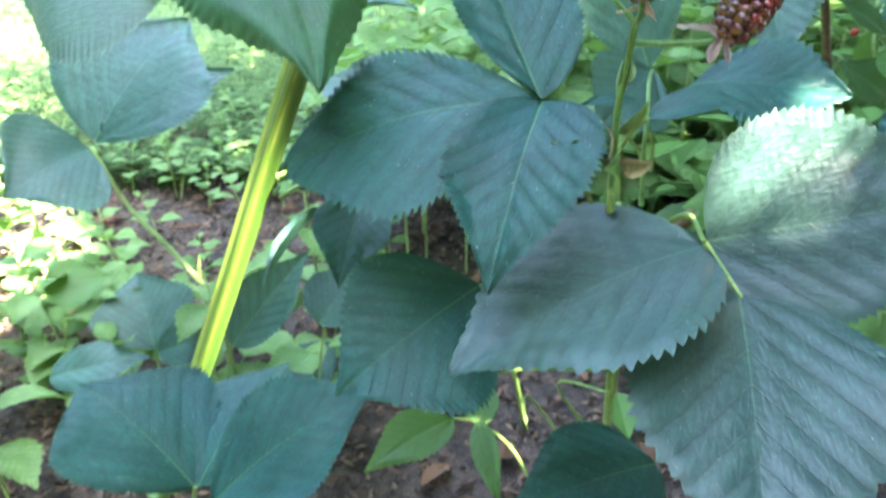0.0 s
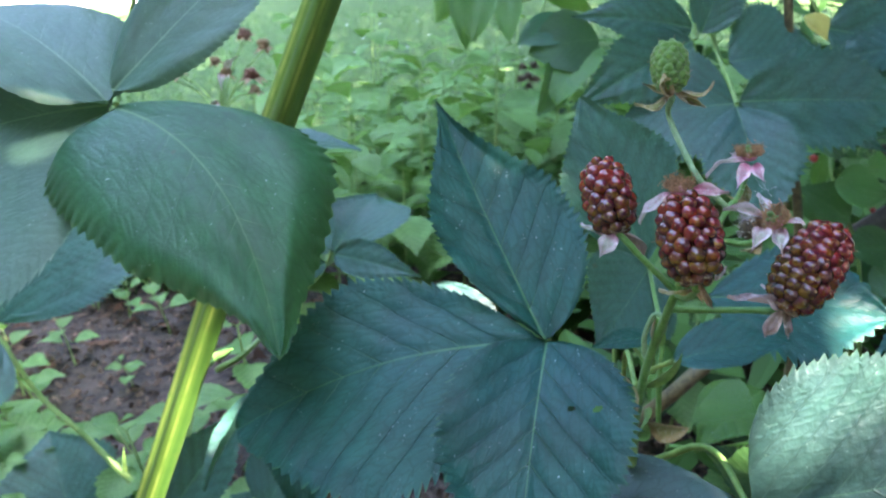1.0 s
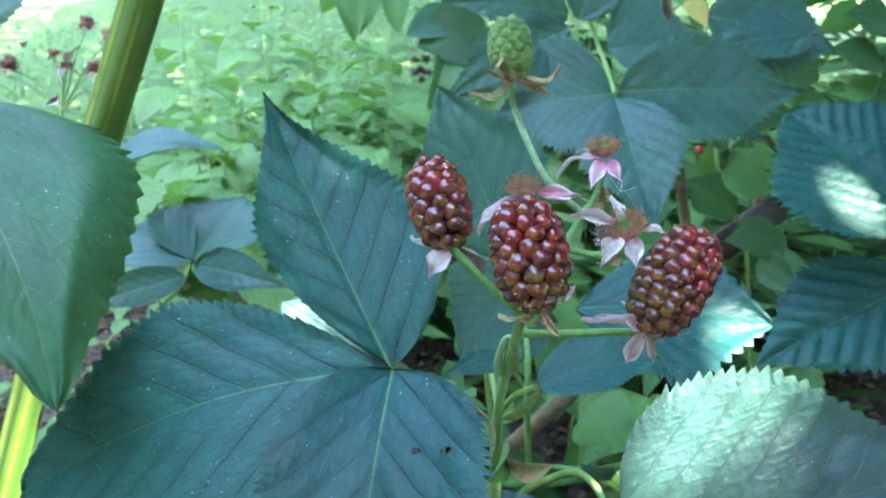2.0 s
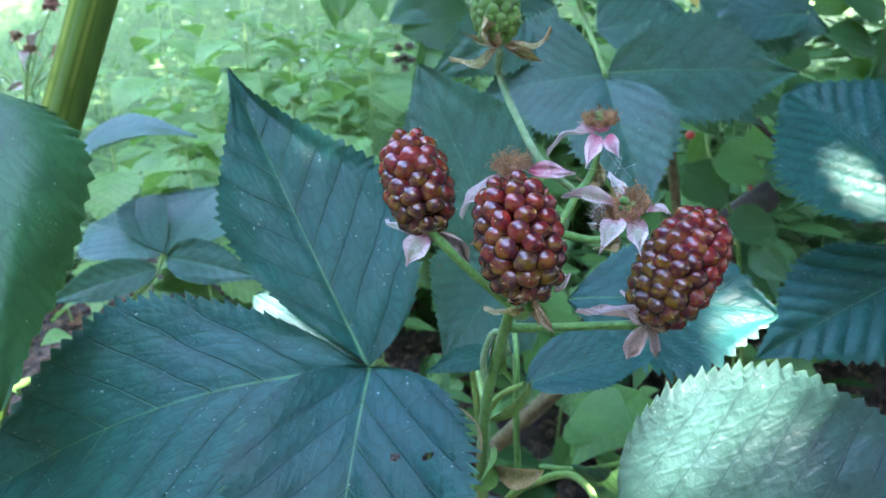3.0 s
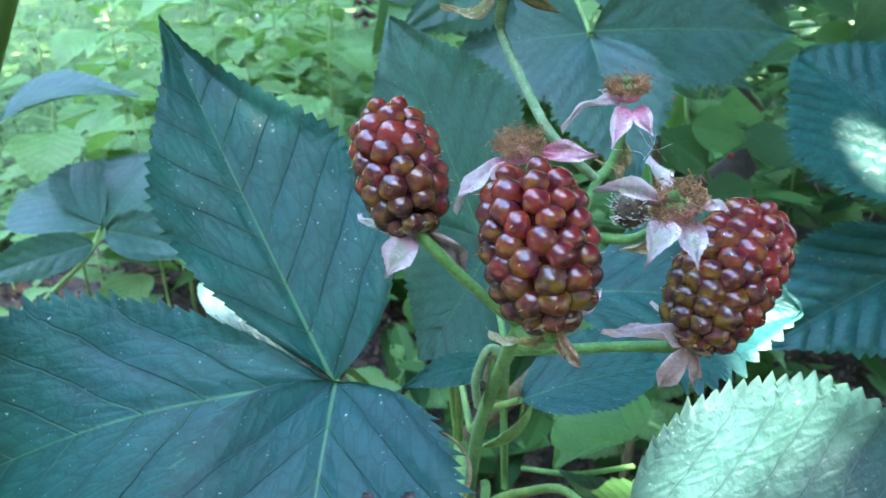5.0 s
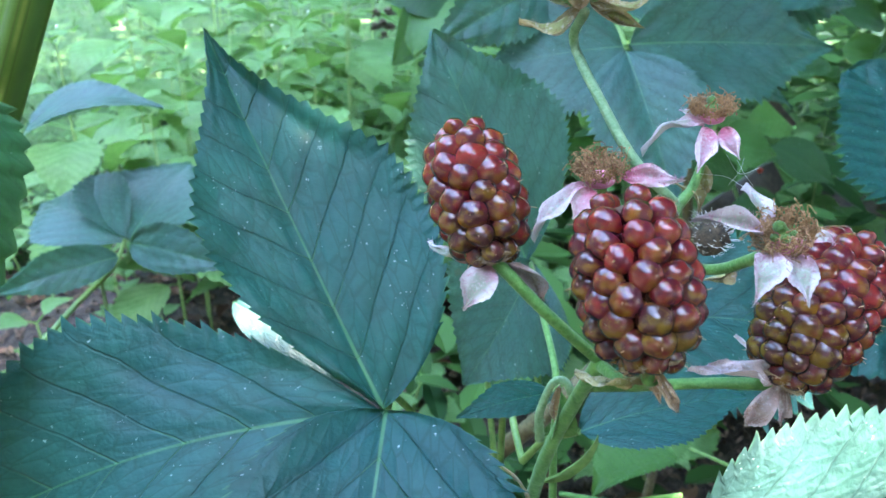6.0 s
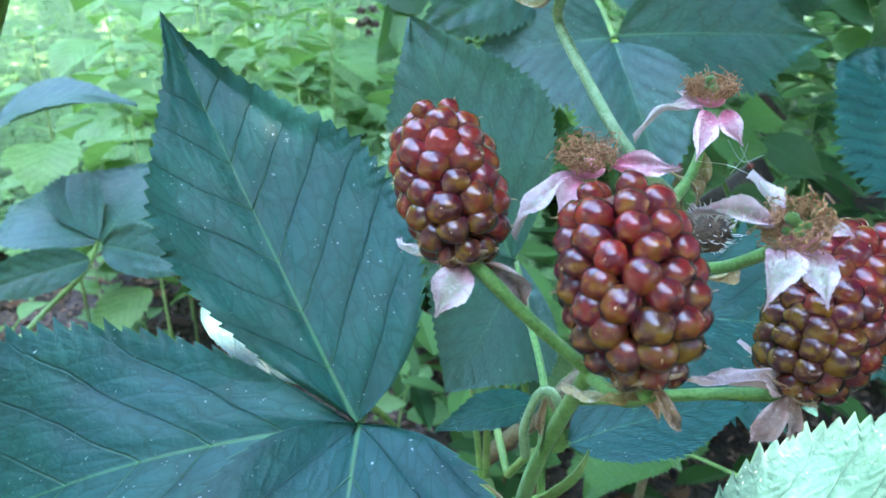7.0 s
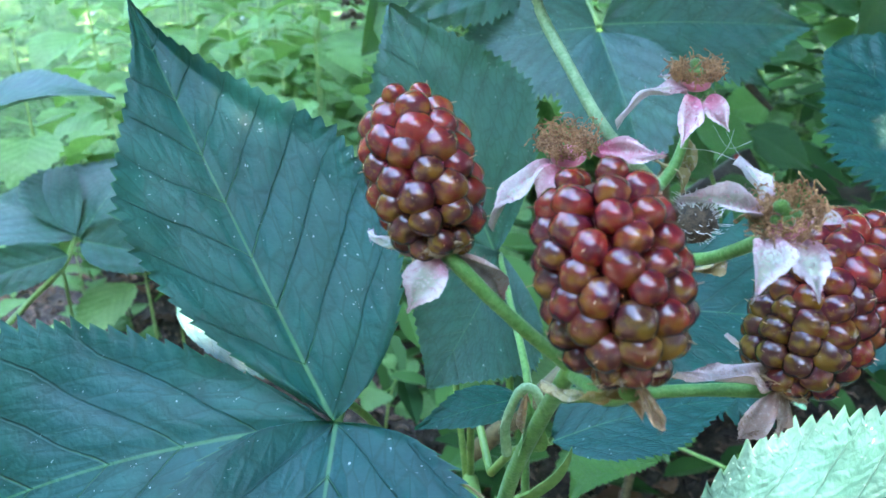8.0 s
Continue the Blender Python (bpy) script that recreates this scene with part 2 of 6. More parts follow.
def drupelet_material(name, red, wine, olive, lean):
    """A glossy drupelet of unit size: patches of two ripening colours and a darker flush, other on each."""
    k = Nodes(name)
    chance = k.chance()
    shift = k.n.new("ShaderNodeVectorMath")
    k.link(k.place(), shift.inputs[0])
    k.link(k.math("MULTIPLY", chance, 37.0), shift.inputs[1])
    where = shift.outputs[0]
    warp = k.noise(0.9, 2.0, where)
    turn = k.n.new("ShaderNodeSeparateXYZ")
    k.link(k.place(), turn.inputs[0])
    ripe = k.math("MULTIPLY_ADD", turn.outputs[1], 0.16, lean - 0.1)
    a = k.ramp(k.math("ADD", warp, k.math("MULTIPLY_ADD", chance, 0.2, ripe)), 0.36, 0.66)
    b = k.ramp(k.math("ADD", k.noise(1.1, 1.0, where), k.math("MULTIPLY_ADD", chance, -0.16, 0.12)), 0.44, 0.64)
    colour = k.mix(a, olive, red)
    colour = k.mix(k.math("MULTIPLY", b, 0.85), colour, wine)
    mottle = k.math("MULTIPLY", k.ramp(k.noise(2.6, 3.0, where, 0.6), 0.50, 0.64), k.ramp(k.noise(0.8, 1.0, where), 0.44, 0.60))
    colour = k.mix(k.math("MULTIPLY", mottle, 0.60), colour, olive)
    dots = k.math("MULTIPLY", k.math("SUBTRACT", 1.0, k.ramp(k.cells(5.0, "F1", where), 0.08, 0.16)), k.ramp(k.noise(2.5, 2.0, where), 0.5, 0.6))
    colour = k.mix(k.math("MULTIPLY", dots, 0.45), colour, (0.45, 0.30, 0.12))
    k.set(Base_Color=colour, Roughness=k.math("MULTIPLY_ADD", warp, 0.16, 0.14))
    k.bsdf.inputs["Specular IOR Level"].default_value = 0.50
    return k.mat


drupe_red = drupelet_material("red_drupelet", (0.165, 0.011, 0.010), (0.072, 0.005, 0.014), (0.165, 0.060, 0.006), 0.13)
drupe_mid = drupelet_material("wine_drupelet", (0.118, 0.009, 0.009), (0.044, 0.004, 0.014), (0.140, 0.062, 0.006), 0.05)
drupe_olive = drupelet_material("olive_drupelet", (0.088, 0.012, 0.009), (0.036, 0.005, 0.012), (0.120, 0.068, 0.007), -0.03)
drupe_green = plain("green_drupelet", (0.050, 0.13, 0.018), (0.12, 0.25, 0.045), 300, 0.28)
core_mat = plain("berry_core", (0.05, 0.02, 0.012), (0.10, 0.05, 0.02), 300, 0.7)

# ---- shapes ----


def part(name, bm, material, parent, label=""):
    """A bmesh in world places as one mesh under a thing or a part."""
    mesh = bpy.data.meshes.new(name)
    top = parent
    while top.parent:
        top = top.parent
    bmesh.ops.translate(bm, verts=bm.verts, vec=-top.location)
    bm.to_mesh(mesh)
    bm.free()
    for p in mesh.polygons:
        p.use_smooth = True
    mesh.materials.append(material)
    ob = new(name, mesh)
    ob.parent = parent
    return tagged(ob, label)


def thing(name, at, label, category, group=""):
    ob = new(name)
    ob.location = at
    ob.empty_display_size = 0.02
    return tagged(ob, label, category, group)


def smooth_line(points, steps=6):
    """Catmull-Rom line through the points."""
    pts = [Vector(p) for p in points]
    pts = [pts[0] * 2 - pts[1]] + pts + [pts[-1] * 2 - pts[-2]]
    line = []
    for i in range(1, len(pts) - 2):
        a, b, c, d = pts[i - 1:i + 3]
        for s in range(steps):
            t = s / steps
            line.append(0.5 * (2 * b + (c - a) * t + (2 * a - 5 * b + 4 * c - d) * t * t + (3 * b - a - 3 * c + d) * t ** 3))
    return line + [pts[-2]]


def tube(points, radii, sides=9, steps=6, ribs=0.0, rib_count=5, bm=None):
    """A round or ribbed tapering stem, with U along it and V round it."""
    bm = bm or bmesh.new()
    uvl = bm.loops.layers.uv.verify()
    line = smooth_line(points, steps)
    n = len(line)
    rings = []
    up = Vector((0.31, 0.47, 0.82))
    for i, p in enumerate(line):
        d = (line[min(i + 1, n - 1)] - line[max(i - 1, 0)]).normalized()
        a = d.cross(up).normalized()
        b = d.cross(a)
        f = i / (n - 1) * (len(radii) - 1)
        j = min(int(f), len(radii) - 2)
        r = radii[j] + (radii[j + 1] - radii[j]) * (f - j)
        ring = []
        for s in range(sides):
            w = 2 * math.pi * s / sides
            rr = r * (1 + ribs * math.cos(w * rib_count))
            ring.append(bm.verts.new(p + (a * math.cos(w) + b * math.sin(w)) * rr))
        rings.append(ring)
    for i in range(n - 1):
        for s in range(sides):
            z = (s + 1) % sides
            face = bm.faces.new((rings[i][s], rings[i][z], rings[i + 1][z], rings[i + 1][s]))
            for loop, uv in zip(face.loops, ((i, s), (i, s + 1), (i + 1, s + 1), (i + 1, s))):
                loop[uvl].uv = (uv[0] / n, uv[1] / sides)
    for ring in (rings[0], rings[-1]):
        bm.faces.new(ring)
    return bm


def blade(base, tip, side, other=1.0, bend=0.05, fold=0.05, seed=0, broad=0.40, pointed=0.90, teeth=34, cols=28, tooth=0.058, drip=0.42,
          quilt=0.0008, wave=0.03, bow=0.0, roll=0.0, other_broad=0.0, holes=(), bm=None):
    """A leaf blade from base to tip. side: a place on its rim where it is widest; other: the other half's width against that.
    bend: how far the middle stands up, as a share of the length; fold: how far the rims rise; bow: sideways curve of the midrib;
    roll: how far the outer rim curls down; other_broad: where the other half is widest."""
    bm = bm or bmesh.new()
    uvl = bm.loops.layers.uv.verify()
    flat = bm.loops.layers.uv.get("flat") or bm.loops.layers.uv.new("flat")
    uvl = bm.loops.layers.uv[0]
    places = {}
    base, tip, side = Vector(base), Vector(tip), Vector(side)
    along = tip - base
    length = along.length
    along.normalize()
    across = side - base
    across -= along * across.dot(along)
    half = across.length
    across.normalize()
    normal = along.cross(across)
    if normal.dot(Vector((-0.05, -0.62, 0.78))) < 0:
        normal.negate()
    halves = []
    for share in (broad, other_broad or broad):
        a_pow, b_pow = pointed * share / (1 - share), pointed
        halves.append((a_pow, b_pow, share ** a_pow * (1 - share) ** b_pow))
    rows = teeth * 4 if teeth else 24
    grid = []
    saw = (0.0, 0.38, 0.75, 1.05)
    for i in range(rows + 1):
        u = i / rows
        line = []
        for j in range(cols + 1):
            v = 2 * j / cols - 1
            s = abs(v)
            v = math.copysign(s ** 0.85, v) if s else 0.0
            s = abs(v)
            a_pow, b_pow, top = halves[0 if v >= 0 else 1]
            w = (max(u, 0.0) ** a_pow * max(1 - u, 0.0) ** b_pow) / top
            if teeth:
                w *= 1 - drip * min(1.0, max(0.0, (u - 0.55) / 0.35)) ** 1.2
            f = half * (1.0 if v > 0 else other)
            edge = s ** 12
            uu = u
            grow = 1.0
            if teeth:
                k = int(u * teeth)
                big = 1.0 + 0.5 * (1 if k % 3 == 0 else 0) + 0.35 * noise.noise((k * 1.7, seed * 3.1, v))
                g = saw[i % 4] * big
                grow += tooth * g * edge * min(1.0, 5 * (1 - u) + 0.3)
                uu = u + 0.20 / teeth * min(g, 1.15) * edge
            p = base + along * (uu * length) + across * (v * w * f * grow)
            p += across * (bow * length * 4 * u * (1 - u))
            reach = s * w * f / length
            q = (u - reach * LEAN_V) * VEINS
            puff = abs(math.sin(math.pi * q)) ** 0.5 * min(1, s * 6) * (1 - 0.5 * edge)
            h = bend * length * 4 * u * (1 - u) + fold * s * s * half * 2 * w + quilt * puff * (length / 0.12) * min(1.0, 1.6 * w)
            h += wave * length * noise.noise((u * 2.3 + seed * 7.7, v * 1.6, seed * 1.3)) * (0.35 + s)
            h += 0.010 * length * noise.noise((u * 9 + seed, v * 4, 5.0)) * s * s
            h -= roll * half * max(0.0, (s - 0.55) / 0.45) ** 2 * min(1.0, 2 * w)
            h -= 0.006 * length * math.exp(-(s * w * 14) ** 2)
            places[i, j] = (u, math.copysign(reach, v))
            line.append(bm.verts.new(p + normal * h))
        grid.append(line)
    for i in range(rows):
        for j in range(cols):
            face = bm.faces.new((grid[i][j], grid[i][j + 1], grid[i + 1][j + 1], grid[i + 1][j]))
            for loop, (r, c) in zip(face.loops, ((i, j), (i, j + 1), (i + 1, j + 1), (i + 1, j))):
                c = 2 * c / cols - 1
                c = math.copysign(abs(c) ** 0.85, c) if c else 0.0
                loop[flat].uv = places[r, j if loop.vert in (grid[i][j], grid[i + 1][j]) else j + 1]
                loop[uvl].uv = (r / rows, (c + 1) / 2)
    for x, y, z, r in holes:
        gone = []
        for face in bm.faces:
            d = face.calc_center_median() - Vector((x, y, z))
            if (d - normal * d.dot(normal)).length < r * (1 + 0.4 * noise.noise(d * 900)):
                gone.append(face)
        bmesh.ops.delete(bm, geom=gone, context="FACES")
    return bm


def leaflet(parent, base, tip, side, mat=None, **shape):
    ob = part("leaflet", blade(base, tip, side, **shape), mat or leaf_dark, parent)
    return ob


def berry_ball(centre, radius):
    bm = bmesh.new()
    bmesh.ops.create_icosphere(bm, subdivisions=2, radius=radius)
    for v in bm.verts:
        v.co *= 1 + 0.12 * noise.noise(v.co * 700)
        v.co += Vector(centre)
    return bm


def board(a, b, width, thick):
    """A short sawn board from a to b with worn edges."""
    a, b = Vector(a), Vector(b)
    d = (b - a).normalized()
    w = d.cross(Vector((0, -1, 0.4))).normalized()
    n = d.cross(w)
    bm = bmesh.new()
    bmesh.ops.create_cube(bm, size=1.0)
    bmesh.ops.bevel(bm, geom=list(bm.edges), offset=0.06, segments=2, affect="EDGES")
    mid = (a + b) / 2
    for v in bm.verts:
        v.co = mid + d * (v.co.x * (b - a).length) + w * (v.co.y * width) + n * (v.co.z * thick)
    return bm


# ---- ground ----
GROUND = -0.04


def ground_height(x, y):
    far = min(1.0, max(0.0, (math.hypot(x, y - 1) - 8) / 30))
    return GROUND + (0.03 * noise.noise((x * 1.3, y * 1.3, 0)) + 0.012 * noise.noise((x * 6, y * 6, 3))) * (1 - far)


def build_ground():
    bm = bmesh.new()
    rings = [0.0] + [0.12 * 1.085 ** i for i in range(105)]
    rows = []
    for r in rings[1:]:
        rows.append([bm.verts.new((r * math.cos(a), 1.2 + r * math.sin(a), ground_height(r * math.cos(a), 1.2 + r * math.sin(a))))
                     for a in (2 * math.pi * s / 128 for s in range(128))])
    mid = bm.verts.new((0, 1.2, ground_height(0, 1.2)))
    for s in range(128):
        bm.faces.new((mid, rows[0][s], rows[0][(s + 1) % 128]))
    for a, b in zip(rows, rows[1:]):
        for s in range(128):
            bm.faces.new((a[s], b[s], b[(s + 1) % 128], a[(s + 1) % 128]))
    mesh = bpy.data.meshes.new("ground")
    bm.to_mesh(mesh)
    bm.free()
    for p in mesh.polygons:
        p.use_smooth = True
    k = Nodes("soil_and_turf")
    where = k.place()
    xyz = k.n.new("ShaderNodeSeparateXYZ")
    k.link(where, xyz.inputs[0])
    clod = k.noise(28.0, 6.0, where, 0.65)
    grit = k.cells(160.0, "F1", where)
    soil = k.mix(k.ramp(clod, 0.35, 0.65), (0.020, 0.014, 0.011), (0.085, 0.060, 0.046))
    soil = k.mix(k.math("MULTIPLY", k.math("SUBTRACT", 1.0, k.ramp(grit, 0.1, 0.3)), 0.35), soil, (0.20, 0.16, 0.13))
    turf = k.mix(k.ramp(k.noise(14.0, 5.0, where, 0.7), 0.3, 0.7), (0.024, 0.062, 0.013), (0.070, 0.130, 0.030))
    border = k.math("ADD", xyz.outputs[1], k.math("MULTIPLY_ADD", k.noise(1.6, 3.0, where), 1.4, -0.7))
    k.set(Base_Color=k.mix(k.ramp(border, 2.3, 2.9), soil, turf), Roughness=0.95)
    k.bump(k.math("ADD", clod, k.math("MULTIPLY", grit, 0.3)), 0.02, 0.8)
    mesh.materials.append(k.mat)
    return tagged(new("ground", mesh), "bare dark soil under the bush running into a lawn", "ground", kind="structure")


build_ground()


def build_pale_strip():
    """A pale strip along the far side of the lawn, added to give blown-out white ground."""
    mesh = bpy.data.meshes.new("path")
    verts, faces = [], []
    for i in range(41):
        x = -16 + i * 0.32
        for j in range(9):
            y = 12.9 + j * 0.35 + 0.12 * noise.noise((x * 0.8, j // 8 * 5.0, 1.0))
            verts.append((x, y, ground_height(x, y) + (0.03 if 0 < j < 8 else -0.02)))
    for i in range(40):
        for j in range(8):
            a = i * 9 + j
            faces.append((a, a + 9, a + 10, a + 1))
    mesh.from_pydata(verts, [], faces)
    mesh.materials.append(plain("pale_strip", (0.50, 0.46, 0.40), (0.72, 0.69, 0.62), 60, 0.9, 0.004))
    return tagged(new("path", mesh), "pale strip added beyond the lawn for blown-out white ground in full sun", "path", kind="structure")


build_pale_strip()

# ---- blackberry leaves ----
leaf_a = thing("blackberry_leaf", (0.0588, 0.4347, 0.6494), "large dark green blackberry leaf with three toothed leaflets", "leaf", "blackberry leaves")
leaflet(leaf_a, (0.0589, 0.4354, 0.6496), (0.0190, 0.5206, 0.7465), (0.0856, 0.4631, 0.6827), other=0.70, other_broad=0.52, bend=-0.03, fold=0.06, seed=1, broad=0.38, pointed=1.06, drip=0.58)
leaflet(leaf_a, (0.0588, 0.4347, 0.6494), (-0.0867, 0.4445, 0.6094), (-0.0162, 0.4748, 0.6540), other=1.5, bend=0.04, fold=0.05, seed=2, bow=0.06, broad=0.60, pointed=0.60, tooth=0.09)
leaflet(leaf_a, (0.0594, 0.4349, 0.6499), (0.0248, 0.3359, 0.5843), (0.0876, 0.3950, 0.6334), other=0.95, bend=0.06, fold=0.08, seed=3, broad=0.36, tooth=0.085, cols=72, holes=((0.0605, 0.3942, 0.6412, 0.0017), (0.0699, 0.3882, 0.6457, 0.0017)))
leaf_c = thing("blackberry_leaf", (0.1405, 0.3839, 0.5858), "large dark green blackberry leaf, one leaflet in sunlight", "leaf", "blackberry leaves")
leaflet(leaf_c, (0.1400, 0.3839, 0.5858), (0.0065, 0.3435, 0.5333), (0.0788, 0.2956, 0.5481), other=0.98, bend=0.06, fold=0.06, seed=4, teeth=24, tooth=0.062, quilt=0.0013, mat=leaf_sheen)
leaflet(leaf_c, (0.1414, 0.3844, 0.5869), (0.2673, 0.3670, 0.6182), (0.1850, 0.4060, 0.6480), other=0.9, bend=0.05, fold=0.04, seed=5, teeth=30, tooth=0.045, quilt=0.0012, broad=0.34, pointed=0.80, mat=leaf_sheen)
leaflet(leaf_c, (0.1534, 0.3613, 0.5685), (0.1308, 0.2283, 0.5039), (0.0883, 0.3037, 0.5347), other=1.15, bend=0.05, fold=0.05, seed=6, teeth=24, tooth=0.062, quilt=0.0013, mat=leaf_sheen)
part("petiolule", tube([(0.1409, 0.3851, 0.5859), (0.1473, 0.3755, 0.5774), (0.1545, 0.3603, 0.5664)], [0.0016, 0.0014, 0.0013]), stem_green, leaf_c)
part("petiole", tube([(0.1409, 0.3851, 0.5859), (0.1474, 0.4360, 0.5795), (0.1437, 0.4701, 0.5555), (0.1362, 0.5136, 0.4998), (0.1453, 0.5656, 0.3601)], [0.0015, 0.0016, 0.002, 0.0024, 0.0026]), stem_green, leaf_c)
leaflet(leaf_c, (0.2250, 0.4350, 0.5300), (0.1660, 0.4910, 0.5430), (0.1800, 0.4580, 0.5760), other=0.9, bend=0.05, fold=0.05, seed=7, teeth=18, mat=leaf_lighter)
leaf_d = thing("blackberry_leaf", (0.0266, 0.4474, 0.5231), "dark green blackberry leaf in shade", "leaf", "blackberry leaves")
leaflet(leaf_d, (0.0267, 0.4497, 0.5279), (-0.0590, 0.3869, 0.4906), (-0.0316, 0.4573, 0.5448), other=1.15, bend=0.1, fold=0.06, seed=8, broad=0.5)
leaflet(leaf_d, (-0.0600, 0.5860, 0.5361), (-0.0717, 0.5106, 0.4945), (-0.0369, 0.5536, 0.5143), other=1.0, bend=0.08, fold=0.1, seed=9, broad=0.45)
part("petiole", tube([(0.0267, 0.4497, 0.5279), (0.0476, 0.4744, 0.4635), (0.0652, 0.5072, 0.3694)], [0.0015, 0.0017, 0.002]), stem_green, leaf_d)
leaf_l = thing("blackberry_leaf", (-0.1446, 0.5352, 0.7467), "large drooping green blackberry leaf with a folded rim", "leaf", "blackberry leaves")
leaflet(leaf_l, (-0.1432, 0.5351, 0.7467), (-0.0589, 0.4148, 0.6613), (-0.1800, 0.4900, 0.7150), other=0.92, bend=0.10, fold=-0.06, roll=0.22, wave=0.045, seed=10, bow=-0.10, broad=0.28, other_broad=0.50, pointed=0.66, drip=0.55, teeth=26, tooth=0.034, quilt=0.0003, mat=leaf_mid)
leaflet(leaf_l, (-0.1489, 0.5418, 0.7485), (-0.2629, 0.6440, 0.7887), (-0.2168, 0.6719, 0.7885), other=1.0, bend=0.1, fold=0.05, seed=11, quilt=0.0004, tooth=0.034, roll=0.12, mat=leaf_pale)
leaflet(leaf_l, (-0.1500, 0.5494, 0.7457), (-0.2824, 0.5687, 0.7023), (-0.2360, 0.6216, 0.7656), other=1.45, bend=0.1, fold=0.05, seed=12, quilt=0.0004, tooth=0.034, roll=0.12, mat=leaf_pale)
leaflet(leaf_l, (-0.1456, 0.5415, 0.7542), (-0.0436, 0.5987, 0.8365), (-0.0859, 0.5501, 0.7714), other=0.9, bend=0.05, fold=0.05, seed=13, quilt=0.0004, tooth=0.034, roll=0.12, mat=leaf_pale)
leaf_m = thing("blackberry_leaf", (-0.3471, 0.7674, 0.5193), "bluish green blackberry leaf with broad drooping leaflets", "leaf", "blackberry leaves")
leaflet(leaf_m, (-0.3442, 0.7693, 0.5241), (-0.2652, 0.8730, 0.6241), (-0.3961, 0.8514, 0.5840), other=1.0, bend=0.08, fold=0.05, seed=14, broad=0.45, mat=leaf_lighter)
leaflet(leaf_m, (-0.3360, 0.7719, 0.5311), (-0.2169, 0.8501, 0.5754), (-0.2766, 0.7626, 0.5287), other=0.9, bend=0.06, fold=0.05, seed=15, mat=leaf_lighter)
leaflet(leaf_m, (-0.3499, 0.7666, 0.5170), (-0.4043, 0.6950, 0.4958), (-0.3402, 0.7011, 0.4661), other=1.0, bend=0.08, fold=0.05, seed=16, mat=leaf_lighter)
part("petiole", tube([(-0.2358, 0.7101, 0.3911), (-0.2443, 0.7137, 0.3987), (-0.2778, 0.7317, 0.4298), (-0.3129, 0.7472, 0.4626), (-0.3471, 0.7674, 0.5193)], [0.0042, 0.003, 0.0024, 0.0022, 0.002]), stem_green, leaf_m)
part("stipule", tube([(-0.2411, 0.7118, 0.3997), (-0.2406, 0.7133, 0.4110), (-0.2394, 0.7159, 0.4226)], [0.0022, 0.0016, 0.0003]), stem_green, leaf_m)
leaf_b = thing("blackberry_leaf", (0.2691, 0.7032, 0.6982), "wide dull green blackberry leaf behind the fruits", "leaf", "blackberry leaves")
leaflet(leaf_b, (0.2712, 0.7034, 0.7000), (0.4277, 0.7053, 0.6916), (0.3524, 0.7234, 0.7289), other=1.0, bend=0.04, fold=0.06, seed=17, quilt=0.0012, teeth=24, tooth=0.115, drip=0.5, mat=leaf_lighter)
leaflet(leaf_b, (0.2672, 0.6998, 0.6970), (0.2665, 0.6216, 0.6238), (0.2996, 0.6532, 0.6645), other=1.05, bend=0.05, fold=0.05, seed=18, quilt=0.0012, teeth=24, tooth=0.115, drip=0.5, broad=0.46, mat=leaf_lighter)
leaflet(leaf_b, (0.2673, 0.7038, 0.6986), (0.1847, 0.7239, 0.6843), (0.2445, 0.7396, 0.7297), other=0.9, bend=0.05, fold=0.06, seed=19, quilt=0.0012, teeth=24, tooth=0.115, drip=0.5, mat=leaf_lighter)
part("petiole", tube([(0.2691, 0.7032, 0.6982), (0.2759, 0.7344, 0.7097), (0.2880, 0.7978, 0.7345), (0.2571, 0.8018, 0.8225)], [0.0017, 0.0018, 0.002, 0.002]), stem_green, leaf_b)
leaf_b_two = thing("blackberry_leaf", (0.2588, 0.7689, 0.7395), "dull green blackberry leaf high in the bush", "leaf", "blackberry leaves")
leaflet(leaf_b_two, (0.2502, 0.7540, 0.7406), (0.1399, 0.7099, 0.6977), (0.1837, 0.7442, 0.7406), other=0.9, bend=0.05, fold=0.08, seed=20, quilt=0.0012, teeth=24, tooth=0.115, drip=0.5, mat=leaf_lighter)
leaflet(leaf_b_two, (0.2529, 0.7626, 0.7494), (0.1530, 0.7660, 0.7613), (0.2016, 0.7773, 0.7743), other=0.9, bend=0.05, fold=0.08, seed=21, quilt=0.0012, teeth=24, tooth=0.115, drip=0.5, mat=leaf_lighter)
leaflet(leaf_b_two, (0.2638, 0.7701, 0.7438), (0.2959, 0.7926, 0.8085), (0.2923, 0.7706, 0.7518), other=0.9, bend=0.05, fold=0.08, seed=22, quilt=0.0012, teeth=24, tooth=0.115, drip=0.5, mat=leaf_lighter)
leaflet(leaf_b_two, (0.2857, 0.7592, 0.7214), (0.3711, 0.7631, 0.7246), (0.3359, 0.7904, 0.7579), other=0.8, bend=0.05, fold=0.08, seed=23, quilt=0.0012, teeth=24, tooth=0.115, drip=0.5, mat=leaf_lighter)
leaflet(leaf_b_two, (0.3456, 0.7357, 0.6754), (0.4070, 0.7096, 0.6504), (0.3579, 0.7089, 0.6592), other=0.9, bend=0.05, fold=0.08, seed=24, quilt=0.0012, teeth=24, tooth=0.115, drip=0.5, mat=leaf_lighter)
part("stem", tube([(0.2567, 0.7640, 0.7401), (0.2576, 0.7759, 0.7570), (0.2596, 0.8019, 0.7959)], [0.0025, 0.0025, 0.0025]), stem_green, leaf_b_two)
